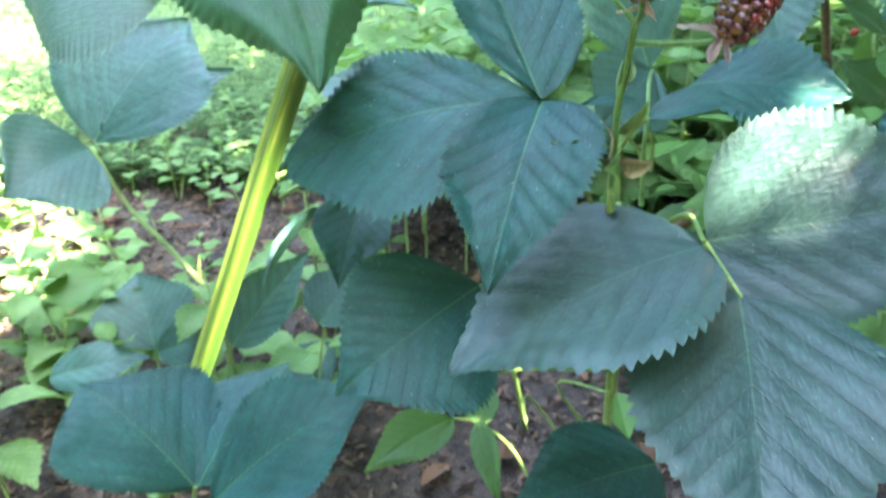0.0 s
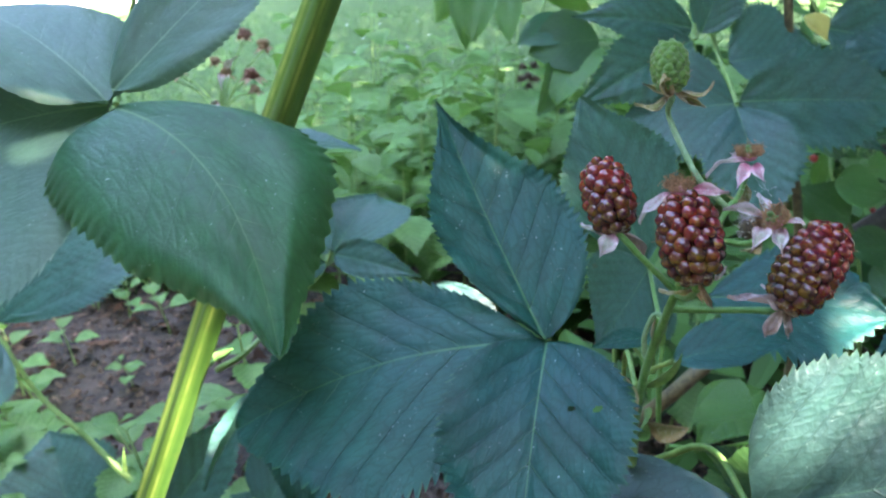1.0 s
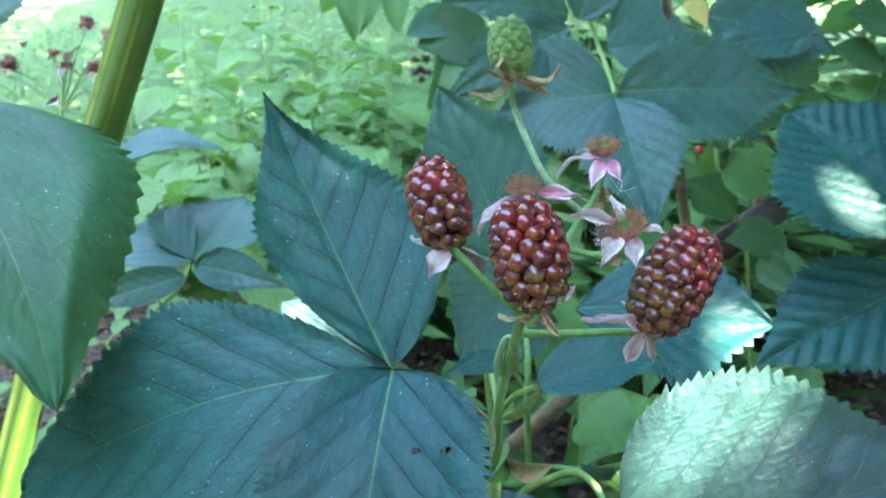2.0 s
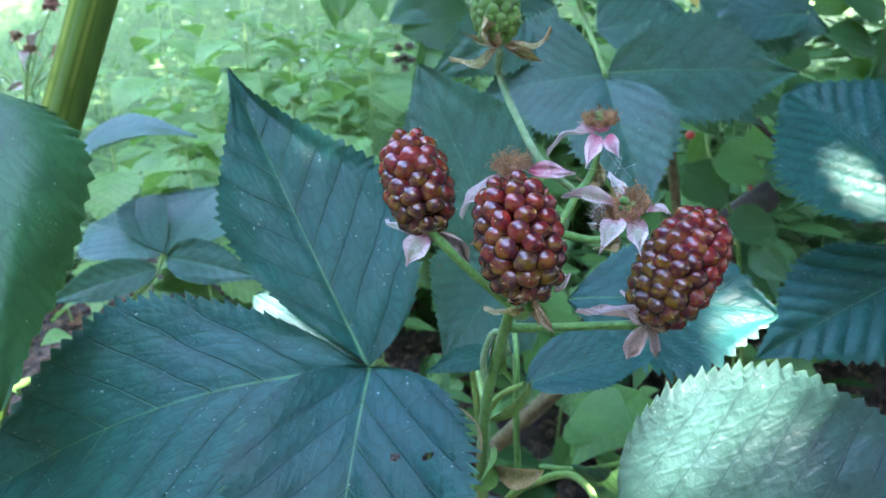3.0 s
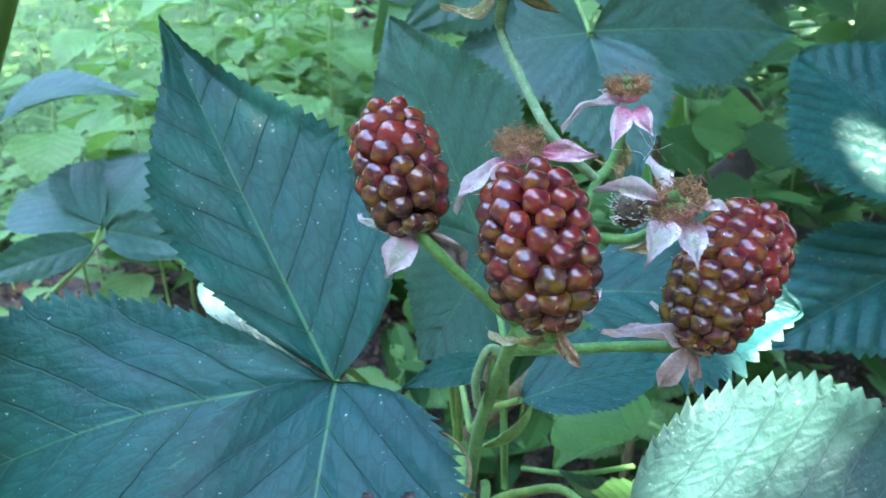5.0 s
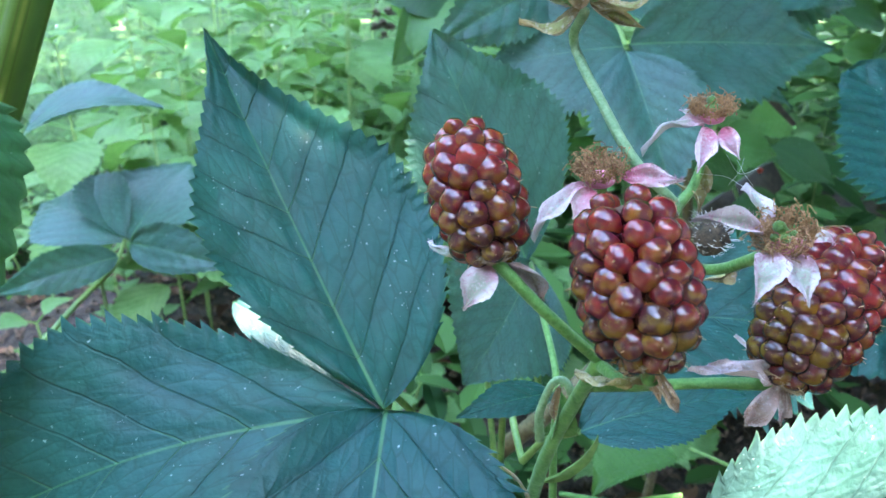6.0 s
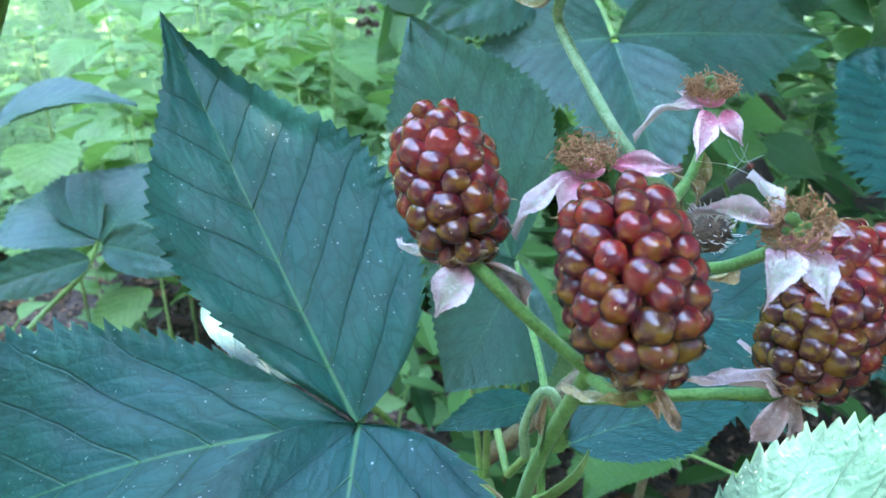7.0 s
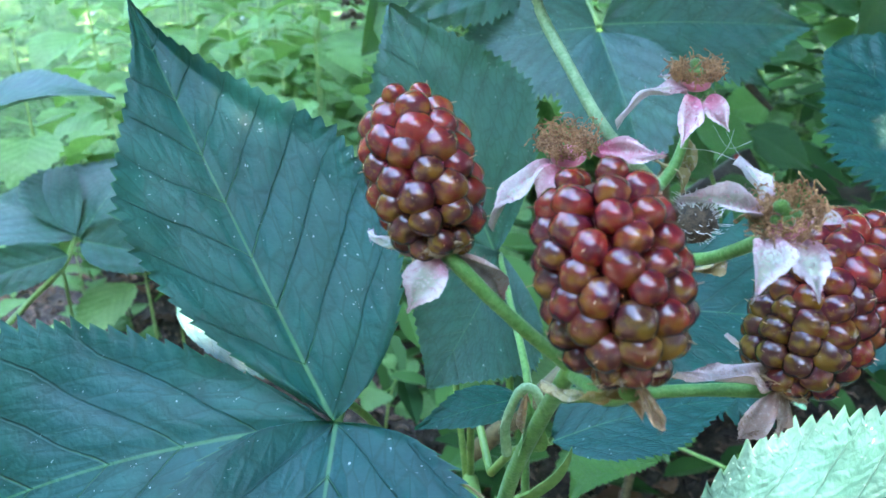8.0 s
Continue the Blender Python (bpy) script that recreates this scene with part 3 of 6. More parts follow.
leaf_b_three = thing("blackberry_leaf", (0.4392, 0.8410, 0.7198), "dull blue-green blackberry leaf at the top of the bush", "leaf", "blackberry leaves")
leaflet(leaf_b_three, (0.4122, 0.8348, 0.7370), (0.5334, 0.8121, 0.7027), (0.4534, 0.8014, 0.6833), other=1.0, bend=0.05, fold=0.06, seed=25, quilt=0.0012, teeth=24, tooth=0.115, drip=0.5, mat=leaf_lighter)
leaflet(leaf_b_three, (0.5022, 0.8035, 0.7220), (0.3946, 0.8091, 0.7102), (0.4432, 0.8247, 0.7342), other=0.9, bend=0.05, fold=0.06, seed=26, quilt=0.0012, teeth=24, tooth=0.115, drip=0.5, mat=leaf_lighter)
leaf_e = thing("blackberry_leaf", (0.1467, 0.5455, 0.6366), "dark green blackberry leaf close behind the fruits", "leaf", "blackberry leaves")
leaflet(leaf_e, (0.1410, 0.5327, 0.6427), (0.1081, 0.5694, 0.7349), (0.0835, 0.5616, 0.7103), other=1.15, bend=0.03, fold=0.05, seed=27, broad=0.52, mat=leaf_lighter)
leaflet(leaf_e, (0.1436, 0.5319, 0.6422), (0.1001, 0.4873, 0.6171), (0.0892, 0.5078, 0.6455), other=0.9, bend=0.06, fold=0.06, seed=28, broad=0.5, mat=leaf_lighter)
part("petiole", tube([(0.1423, 0.5324, 0.6427), (0.1440, 0.5268, 0.6177), (0.1459, 0.5198, 0.5763)], [0.0013, 0.0014, 0.0016]), stem_green, leaf_e)
leaf_f = thing("blackberry_leaf", (0.1158, 0.4214, 0.6419), "toothed blackberry leaf under the fruits, tip in sunlight", "leaf", "blackberry leaves")
leaflet(leaf_f, (0.1139, 0.4192, 0.6434), (0.1607, 0.4081, 0.6552), (0.1332, 0.3989, 0.6462), other=1.15, bend=0.06, fold=0.05, seed=29, broad=0.5, pointed=0.65, teeth=24)
leaflet(leaf_f, (0.1507, 0.4714, 0.6486), (0.2281, 0.4355, 0.6489), (0.2150, 0.4731, 0.6639), other=1.15, bend=0.06, fold=0.06, seed=30, broad=0.55, pointed=0.75, teeth=18, tooth=0.15, quilt=0.0014)
leaflet(leaf_f, (0.1106, 0.4316, 0.6494), (0.0787, 0.4279, 0.6484), (0.0971, 0.4358, 0.6514), other=0.9, bend=0.06, fold=0.06, seed=31, teeth=12)
part("petiole", tube([(0.1139, 0.4192, 0.6434), (0.1085, 0.4304, 0.6326), (0.1043, 0.4373, 0.6200)], [0.0011, 0.0012, 0.0013]), stem_green, leaf_f)
leaf_g = thing("blackberry_leaf", (0.3576, 0.5048, 0.6648), "blue-green blackberry leaf with deep veins", "leaf", "blackberry leaves")
leaflet(leaf_g, (0.3541, 0.4932, 0.6617), (0.3169, 0.5679, 0.7100), (0.2887, 0.5037, 0.6611), other=0.95, bend=0.03, fold=0.05, seed=32, quilt=0.0042, teeth=24, tooth=0.11, broad=0.5, pointed=0.55, mat=leaf_dark)
leaf_h = thing("blackberry_leaf", (0.3763, 0.5054, 0.6251), "dark blue-green blackberry leaf with deep veins", "leaf", "blackberry leaves")
leaflet(leaf_h, (0.3824, 0.5050, 0.6278), (0.2730, 0.5024, 0.5838), (0.3262, 0.5339, 0.6234), other=1.0, bend=0.03, fold=0.05, seed=33, quilt=0.0038, teeth=26, tooth=0.10, broad=0.5, mat=leaf_dark)
part("petiole", tube([(0.3541, 0.4932, 0.6617), (0.3788, 0.5046, 0.6507), (0.4188, 0.5209, 0.6341)], [0.0014, 0.0015, 0.0016]), stem_green, leaf_g)
leaflet(leaf_g, (0.3614, 0.4954, 0.6581), (0.3937, 0.5081, 0.6935), (0.3734, 0.4845, 0.6788), other=1.0, bend=0.05, fold=0.05, seed=132, mat=leaf_sheen)
part("petiole", tube([(0.3824, 0.5050, 0.6278), (0.4107, 0.5143, 0.6139), (0.4429, 0.5211, 0.5964)], [0.0014, 0.0015, 0.0016]), stem_green, leaf_h)
leaflet(leaf_h, (0.3892, 0.5068, 0.6230), (0.3819, 0.4626, 0.5808), (0.3671, 0.4935, 0.5921), other=1.0, bend=0.05, fold=0.05, seed=133, mat=leaf_sheen)
leaf_k = thing("blackberry_leaf", (-0.1607, 0.4108, 0.4030), "mid green blackberry leaf low in the bush", "leaf", "blackberry leaves")
leaflet(leaf_k, (-0.1607, 0.4105, 0.4023), (-0.2541, 0.4727, 0.4410), (-0.1884, 0.5002, 0.4281), other=0.95, bend=0.08, fold=0.05, seed=34, broad=0.5)
leaflet(leaf_k, (-0.1588, 0.4105, 0.4023), (-0.1149, 0.5132, 0.4309), (-0.1790, 0.5040, 0.4126), other=1.0, bend=0.08, fold=0.05, seed=35)
leaflet(leaf_k, (-0.1437, 0.3908, 0.4071), (-0.0398, 0.4214, 0.4697), (-0.1275, 0.4405, 0.4413), other=0.95, bend=0.08, fold=0.05, seed=36, broad=0.5)
part("petiole", tube([(-0.1607, 0.4105, 0.4023), (-0.1729, 0.4138, 0.3399), (-0.2012, 0.4332, 0.2184)], [0.0015, 0.0016, 0.002]), stem_green, leaf_k)
leaf_n = thing("blackberry_leaf", (0.0081, 0.5100, 0.3762), "small fresh green blackberry leaf near the ground", "leaf", "blackberry leaves")
leaflet(leaf_n, (0.0081, 0.5110, 0.3782), (-0.0563, 0.4617, 0.3688), (-0.0396, 0.5006, 0.3804), other=0.9, bend=0.06, fold=0.1, seed=37, teeth=16, mat=leaf_fresh)
leaflet(leaf_n, (0.0279, 0.5100, 0.3759), (0.0409, 0.4349, 0.3577), (0.0226, 0.4837, 0.3674), other=1.0, bend=0.06, fold=0.1, seed=38, teeth=16, mat=leaf_fresh)
leaflet(leaf_n, (0.0300, 0.5081, 0.3719), (0.0321, 0.5596, 0.3867), (0.0447, 0.5330, 0.3775), other=1.0, bend=0.06, fold=0.1, seed=39, teeth=16, mat=leaf_fresh)
part("petiole", tube([(0.0081, 0.5110, 0.3782), (0.0304, 0.5171, 0.3676), (0.0594, 0.5312, 0.3271), (0.0867, 0.5415, 0.2554)], [0.001, 0.0012, 0.0014, 0.0015]), stem_green, leaf_n)
leaf_o = thing("blackberry_leaf", (0.1171, 0.3892, 0.4001), "dark blackberry leaf deep in the shade", "leaf", "blackberry leaves")
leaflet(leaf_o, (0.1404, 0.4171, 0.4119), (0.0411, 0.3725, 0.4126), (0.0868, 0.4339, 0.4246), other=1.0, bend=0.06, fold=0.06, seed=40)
leaflet(leaf_o, (0.3329, 0.5305, 0.4608), (0.2691, 0.5351, 0.4713), (0.3177, 0.5603, 0.4769), other=1.0, bend=0.06, fold=0.06, seed=41, mat=leaf_fresh)
leaflet(leaf_o, (0.3498, 0.5277, 0.4548), (0.3096, 0.4739, 0.4122), (0.3070, 0.5204, 0.4400), other=1.0, bend=0.06, fold=0.06, seed=42, mat=leaf_fresh)
leaflet(leaf_o, (0.2449, 0.5679, 0.5271), (0.1763, 0.5172, 0.5187), (0.2099, 0.5715, 0.5279), other=1.0, bend=0.06, fold=0.06, seed=43, mat=leaf_fresh)
leaflet(leaf_o, (0.1704, 0.5068, 0.5605), (0.1942, 0.4815, 0.5673), (0.1708, 0.4736, 0.5613), other=1.0, bend=0.06, fold=0.06, seed=44, mat=leaf_fresh)
leaf_p = thing("blackberry_leaf", (-0.0589, 0.8169, 0.5509), "bluish blackberry leaf beside the thick cane", "leaf", "blackberry leaves")
leaflet(leaf_p, (-0.0561, 0.8196, 0.5509), (-0.1239, 0.9018, 0.5547), (-0.0917, 0.9230, 0.5708), other=0.9, bend=0.06, fold=0.08, seed=45, broad=0.5, teeth=18, mat=leaf_lighter)
leaflet(leaf_p, (-0.0535, 0.8189, 0.5509), (-0.0084, 0.9148, 0.5744), (-0.0684, 0.9279, 0.5698), other=1.0, bend=0.05, fold=0.08, seed=46, teeth=18, mat=leaf_lighter)
leaflet(leaf_p, (-0.0529, 0.8177, 0.5484), (0.0241, 0.7600, 0.5447), (-0.0077, 0.7972, 0.5607), other=0.9, bend=0.1, fold=0.08, seed=47, teeth=18, mat=leaf_lighter)
leaflet(leaf_p, (-0.0607, 0.8035, 0.5447), (-0.1413, 0.7755, 0.5366), (-0.1073, 0.7964, 0.5530), other=0.9, bend=0.1, fold=0.08, seed=48, teeth=18, mat=leaf_lighter)
leaflet(leaf_p, (-0.1232, 0.8781, 0.6171), (-0.0223, 0.8865, 0.6304), (-0.0849, 0.9322, 0.6221), other=0.9, bend=0.1, fold=0.1, seed=49, teeth=18, mat=leaf_lighter)
part("petiole", tube([(-0.0561, 0.8196, 0.5509), (-0.0673, 0.8110, 0.5323), (-0.0960, 0.8076, 0.5076), (-0.1310, 0.7508, 0.4891), (-0.1633, 0.7654, 0.4636)], [0.0016, 0.0018, 0.002, 0.0024, 0.003]), stem_green, leaf_p)
leaflet(leaf_p, (-0.1125, 0.7012, 0.4774), (-0.1597, 0.6422, 0.4257), (-0.1234, 0.6647, 0.4643), other=0.9, bend=0.05, fold=0.3, seed=50, teeth=18, mat=leaf_lighter)
leaflet(leaf_p, (-0.1321, 0.7406, 0.3261), (-0.0883, 0.7869, 0.3722), (-0.1389, 0.7861, 0.3579), other=1.0, bend=0.05, fold=0.1, seed=52, teeth=18, mat=leaf_lighter)
leaf_q = thing("blackberry_leaf", (0.0241, 0.5573, 0.6226), "pale toothed blackberry leaf caught by the sun under the large one", "leaf", "blackberry leaves")
leaflet(leaf_q, (0.0185, 0.5597, 0.6255), (0.0643, 0.5177, 0.6012), (0.0473, 0.5458, 0.6203), other=0.9, bend=0.05, fold=0.05, seed=55, teeth=18, mat=leaf_sheen)
leaf_r = thing("blackberry_leaf", (-0.4100, 0.9645, 0.1559), "bluish green low blackberry leaf over the soil", "leaf", "blackberry leaves")
leaflet(leaf_r, (-0.4100, 0.9645, 0.1559), (-0.4504, 1.0441, 0.2368), (-0.5023, 0.9961, 0.1947), other=1.0, bend=0.06, fold=0.06, seed=71, broad=0.48, teeth=20, mat=leaf_lighter)
leaflet(leaf_r, (-0.5350, 0.9032, 0.1512), (-0.3991, 0.9260, 0.1690), (-0.4752, 0.9437, 0.1765), other=1.0, bend=0.06, fold=0.06, seed=74, teeth=20, mat=leaf_lighter)
leaflet(leaf_r, (-0.6412, 1.1289, 0.1590), (-0.5548, 1.1819, 0.1655), (-0.6022, 1.1942, 0.1891), other=1.0, bend=0.06, fold=0.06, seed=75, teeth=20, mat=leaf_fresh)
leaflet(leaf_r, (-0.4064, 0.9628, 0.1523), (-0.3119, 0.9604, 0.1831), (-0.3590, 0.9775, 0.1925), other=1.0, bend=0.06, fold=0.06, seed=76, teeth=20, mat=leaf_lighter)
part("petiole", tube([(-0.4100, 0.9645, 0.1559), (-0.4118, 0.9676, 0.1117), (-0.4324, 1.0066, 0.0218), (-0.4588, 1.0671, -0.0953)], [0.0018, 0.0018, 0.002, 0.0022]), stem_green, leaf_r)
leaf_s = thing("blackberry_leaf", (-0.2622, 0.8413, 0.2410), "dull blackberry leaf hanging beside the thick cane", "leaf", "blackberry leaves")
leaflet(leaf_s, (-0.2611, 0.8399, 0.2379), (-0.1685, 0.9082, 0.3327), (-0.1804, 0.8613, 0.2718), other=0.9, bend=0.05, fold=0.18, seed=72, teeth=20, mat=leaf_lighter)
leaflet(leaf_s, (-0.1782, 1.0039, 0.0439), (-0.2455, 1.0616, 0.0957), (-0.1663, 1.0551, 0.0893), other=1.0, bend=0.08, fold=0.06, seed=73, broad=0.55, teeth=20, mat=leaf_lighter)
leaflet(leaf_s, (-0.2529, 0.8503, 0.2376), (-0.2172, 0.8891, 0.2820), (-0.2469, 0.8730, 0.2663), other=0.9, bend=0.05, fold=0.1, seed=77, teeth=14, mat=leaf_fresh)
part("petiole", tube([(-0.2611, 0.8399, 0.2379), (-0.2764, 0.8485, 0.1794), (-0.2974, 0.8652, 0.0880)], [0.0016, 0.0018, 0.002]), stem_green, leaf_s)
leaf_t = thing("undergrowth_plant", (0.5071, 0.8978, 0.5244), "broad mid green leaves of the undergrowth", "plant", "undergrowth")
leaflet(leaf_t, (0.4980, 0.8786, 0.5283), (0.4436, 0.8973, 0.5626), (0.4483, 0.8748, 0.5339), bend=0.06, fold=0.06, seed=81, teeth=16, mat=leaf_wild)
leaflet(leaf_t, (0.4839, 0.8944, 0.5651), (0.5355, 0.8745, 0.5544), (0.5226, 0.9055, 0.5751), bend=0.06, fold=0.06, seed=82, teeth=16, mat=leaf_fresh)
leaflet(leaf_t, (0.4942, 0.9041, 0.5921), (0.4393, 0.9233, 0.6276), (0.4516, 0.9024, 0.6047), bend=0.06, fold=0.06, seed=83, teeth=16, mat=leaf_wild)
leaflet(leaf_t, (0.5524, 0.9045, 0.5525), (0.6039, 0.8653, 0.5202), (0.5957, 0.8988, 0.5486), bend=0.06, fold=0.06, seed=84, teeth=16, mat=leaf_wild)
leaflet(leaf_t, (0.4830, 0.9322, 0.5512), (0.5049, 0.9475, 0.5954), (0.4849, 0.9438, 0.5810), bend=0.06, fold=0.06, seed=85, teeth=16, mat=leaf_fresh)
leaflet(leaf_t, (0.5412, 0.8535, 0.5025), (0.4752, 0.8604, 0.5040), (0.5126, 0.8737, 0.5194), bend=0.06, fold=0.06, seed=86, teeth=16, mat=leaf_wild)
leaflet(leaf_t, (0.5131, 0.8498, 0.4863), (0.5219, 0.7879, 0.4681), (0.5259, 0.8185, 0.4920), bend=0.06, fold=0.06, seed=87, teeth=16, mat=leaf_wild)
leaflet(leaf_t, (0.5047, 1.0649, 0.7562), (0.5813, 1.0290, 0.7384), (0.5519, 1.0612, 0.7583), bend=0.06, fold=0.06, seed=88, teeth=16, mat=leaf_fresh)
leaflet(leaf_t, (0.6057, 1.0568, 0.7602), (0.6231, 1.0192, 0.7239), (0.6041, 1.0470, 0.7351), bend=0.06, fold=0.06, seed=89, teeth=16, mat=leaf_wild)
leaflet(leaf_t, (0.6277, 1.0248, 0.6842), (0.5342, 1.0067, 0.6706), (0.5879, 1.0314, 0.6914), bend=0.06, fold=0.06, seed=90, teeth=16, mat=leaf_wild)
leaflet(leaf_t, (0.6021, 1.0349, 0.7037), (0.5357, 1.0456, 0.7147), (0.5635, 1.0488, 0.7297), bend=0.06, fold=0.06, seed=91, teeth=16, mat=leaf_wild)
leaflet(leaf_t, (0.3634, 0.9518, 0.5719), (0.4169, 0.9626, 0.6123), (0.4083, 0.9495, 0.5768), bend=0.06, fold=0.06, seed=92, teeth=16, mat=leaf_fresh)
leaflet(leaf_t, (0.5841, 1.0347, 0.6441), (0.6371, 0.9990, 0.6212), (0.6187, 1.0336, 0.6497), bend=0.06, fold=0.06, seed=93, teeth=16, mat=leaf_wild)
leaflet(leaf_t, (0.8015, 1.0522, 0.6900), (0.7424, 1.0740, 0.7063), (0.7514, 1.0380, 0.6797), bend=0.06, fold=0.06, seed=201, teeth=14, mat=leaf_wild)
leaflet(leaf_t, (0.7833, 1.0375, 0.6451), (0.7178, 1.0622, 0.6646), (0.7339, 1.0249, 0.6389), bend=0.06, fold=0.06, seed=202, teeth=14, mat=leaf_wild)
leaflet(leaf_t, (0.7477, 1.0562, 0.6159), (0.7927, 1.0186, 0.6065), (0.7766, 1.0546, 0.6289), bend=0.06, fold=0.06, seed=203, teeth=14, mat=leaf_fresh)
leaflet(leaf_t, (0.8190, 1.0368, 0.6642), (0.7580, 1.0093, 0.6168), (0.7619, 1.0245, 0.6545), bend=0.06, fold=0.06, seed=204, teeth=14, mat=leaf_wild)
leaflet(leaf_t, (0.7160, 1.0754, 0.6422), (0.6531, 1.0620, 0.6262), (0.6967, 1.0859, 0.6554), bend=0.06, fold=0.06, seed=205, teeth=14, mat=leaf_wild)
leaflet(leaf_t, (0.7787, 1.0906, 0.7141), (0.7201, 1.0913, 0.6816), (0.7370, 1.0997, 0.7110), bend=0.06, fold=0.06, seed=206, teeth=14, mat=leaf_fresh)
leaflet(leaf_t, (0.8211, 1.0170, 0.6193), (0.7285, 0.9970, 0.5969), (0.7642, 0.9867, 0.5937), bend=0.06, fold=0.06, seed=207, teeth=14, mat=leaf_wild)
leaflet(leaf_t, (0.7118, 1.0389, 0.6068), (0.6428, 1.0159, 0.5910), (0.6752, 1.0064, 0.5878), bend=0.06, fold=0.06, seed=208, teeth=14, mat=leaf_wild)
leaflet(leaf_t, (0.5260, 0.9523, 0.5048), (0.4988, 0.9744, 0.5403), (0.4895, 0.9640, 0.5108), bend=0.06, fold=0.06, seed=209, teeth=14, mat=leaf_wild)
leaflet(leaf_t, (0.6257, 0.9727, 0.5583), (0.5561, 0.9663, 0.5549), (0.6020, 0.9851, 0.5735), bend=0.06, fold=0.06, seed=210, teeth=14, mat=leaf_fresh)
leaflet(leaf_t, (0.3732, 0.8059, 0.7516), (0.3878, 0.7912, 0.7315), (0.3892, 0.8024, 0.7466), bend=0.1, fold=0.2, seed=94, teeth=10, mat=leaf_yellow)
part("stem", tube([(0.5009, 0.8878, 0.5250), (0.4908, 0.9025, 0.5597), (0.4927, 0.9257, 0.5917), (0.5603, 1.0294, 0.6795), (0.5709, 1.0816, 0.7600)], [0.002, 0.0018, 0.0016, 0.0016, 0.0014]), stem_green, leaf_t)
part("stem", tube([(0.5009, 0.8878, 0.5250), (0.5285, 0.8946, 0.4668), (0.5795, 0.9222, 0.2752)], [0.002, 0.0022, 0.003]), stem_green, leaf_t)
part("twig", tube([(0.4975, 0.8492, 0.6180), (0.5054, 0.8449, 0.6088), (0.5187, 0.8383, 0.5952)], [0.004, 0.003, 0.002]), wood_mat, leaf_t, 'short dark broken twig')
part("red_berry", berry_ball((0.4470, 0.8810, 0.5990), 0.0045), red_skin, leaf_t, "tiny red berry")
part("red_berry", berry_ball((0.5103, 0.8623, 0.5446), 0.003), red_skin, leaf_t, "tiny red berry")
stake = thing("wooden_stake", (0.5765, 0.9751, 0.4573), "dark weathered wooden stake in the undergrowth", "stake")
part("board", board((0.5279, 0.9602, 0.4463), (0.6247, 0.9785, 0.4933), 0.034, 0.012), wood_mat, stake)
bramble = thing("blackberry_cane", (0.145, 0.640, -0.04), "thin green blackberry cane rising inside the bush", "cane")
part("stem", tube([(0.1450, 0.6400, -0.0500), (0.1500, 0.6000, 0.2000), (0.1400, 0.5600, 0.4200), (0.1270, 0.5170, 0.5450), (0.0995, 0.4253, 0.5842), (0.0973, 0.4165, 0.6065)], [0.0046, 0.0042, 0.0036, 0.003, 0.0026, 0.0023]), stem_green, bramble)
part("petiole", tube([(0.0590, 0.4360, 0.6480), (0.0750, 0.4750, 0.6200), (0.1320, 0.5350, 0.5000)], [0.0012, 0.0013, 0.0015]), stem_green, bramble)
part("petiole", tube([(0.0075, 0.4100, 0.4750), (0.0500, 0.4700, 0.4500), (0.1430, 0.5700, 0.3800)], [0.0012, 0.0013, 0.0015]), stem_green, bramble)
part("petiole", tube([(0.1459, 0.5198, 0.5763), (0.1250, 0.5300, 0.6000), (0.1270, 0.5200, 0.5400)], [0.0012, 0.0013, 0.0015]), stem_green, bramble)
part("petiole", tube([(0.1453, 0.5656, 0.3601), (0.1000, 0.5800, 0.3600), (0.1470, 0.5900, 0.2800)], [0.0012, 0.0013, 0.0015]), stem_green, bramble)
part("petiole", tube([(0.0652, 0.5072, 0.3694), (0.0800, 0.6000, 0.3300), (0.1500, 0.6000, 0.2200)], [0.0012, 0.0013, 0.0015]), stem_green, bramble)
part("petiole", tube([(0.1043, 0.4373, 0.6200), (0.1100, 0.4700, 0.6200), (0.1250, 0.5100, 0.5500)], [0.0012, 0.0013, 0.0015]), stem_green, bramble)
bramble_two = thing("blackberry_cane", (0.42, 0.86, -0.04), "brownish green blackberry cane behind the fruits", "cane")
part("stem", tube([(0.4200, 0.8600, -0.0500), (0.4300, 0.8400, 0.2500), (0.4000, 0.8000, 0.5000), (0.3600, 0.7800, 0.6600), (0.3300, 0.7700, 0.8000), (0.3000, 0.7800, 0.9500)], [0.0055, 0.005, 0.0045, 0.004, 0.0035, 0.003]), cane_brown, bramble_two)
part("petiole", tube([(0.3541, 0.4932, 0.6617), (0.4400, 0.6200, 0.5600), (0.4100, 0.8000, 0.4200)], [0.0013, 0.0014, 0.0018]), stem_green, bramble_two)
part("petiole", tube([(0.3824, 0.5050, 0.6278), (0.4400, 0.6600, 0.4800), (0.4250, 0.8300, 0.3400)], [0.0013, 0.0014, 0.0018]), stem_green, bramble_two)
part("petiole", tube([(0.5022, 0.8035, 0.7220), (0.4500, 0.8600, 0.7200), (0.3600, 0.7800, 0.6600)], [0.0013, 0.0014, 0.0018]), stem_green, bramble_two)
part("petiole", tube([(0.2571, 0.8018, 0.8225), (0.2800, 0.7600, 0.8800), (0.3100, 0.7750, 0.9000)], [0.0013, 0.0014, 0.0018]), stem_green, bramble_two)
part("petiole", tube([(0.2596, 0.8019, 0.7959), (0.2700, 0.7700, 0.8400), (0.3200, 0.7700, 0.8400)], [0.0013, 0.0014, 0.0018]), stem_green, bramble_two)
part("petiole", tube([(0.4122, 0.8348, 0.7370), (0.3600, 0.8600, 0.8200), (0.3400, 0.7700, 0.7600)], [0.0013, 0.0014, 0.0018]), stem_green, bramble_two)
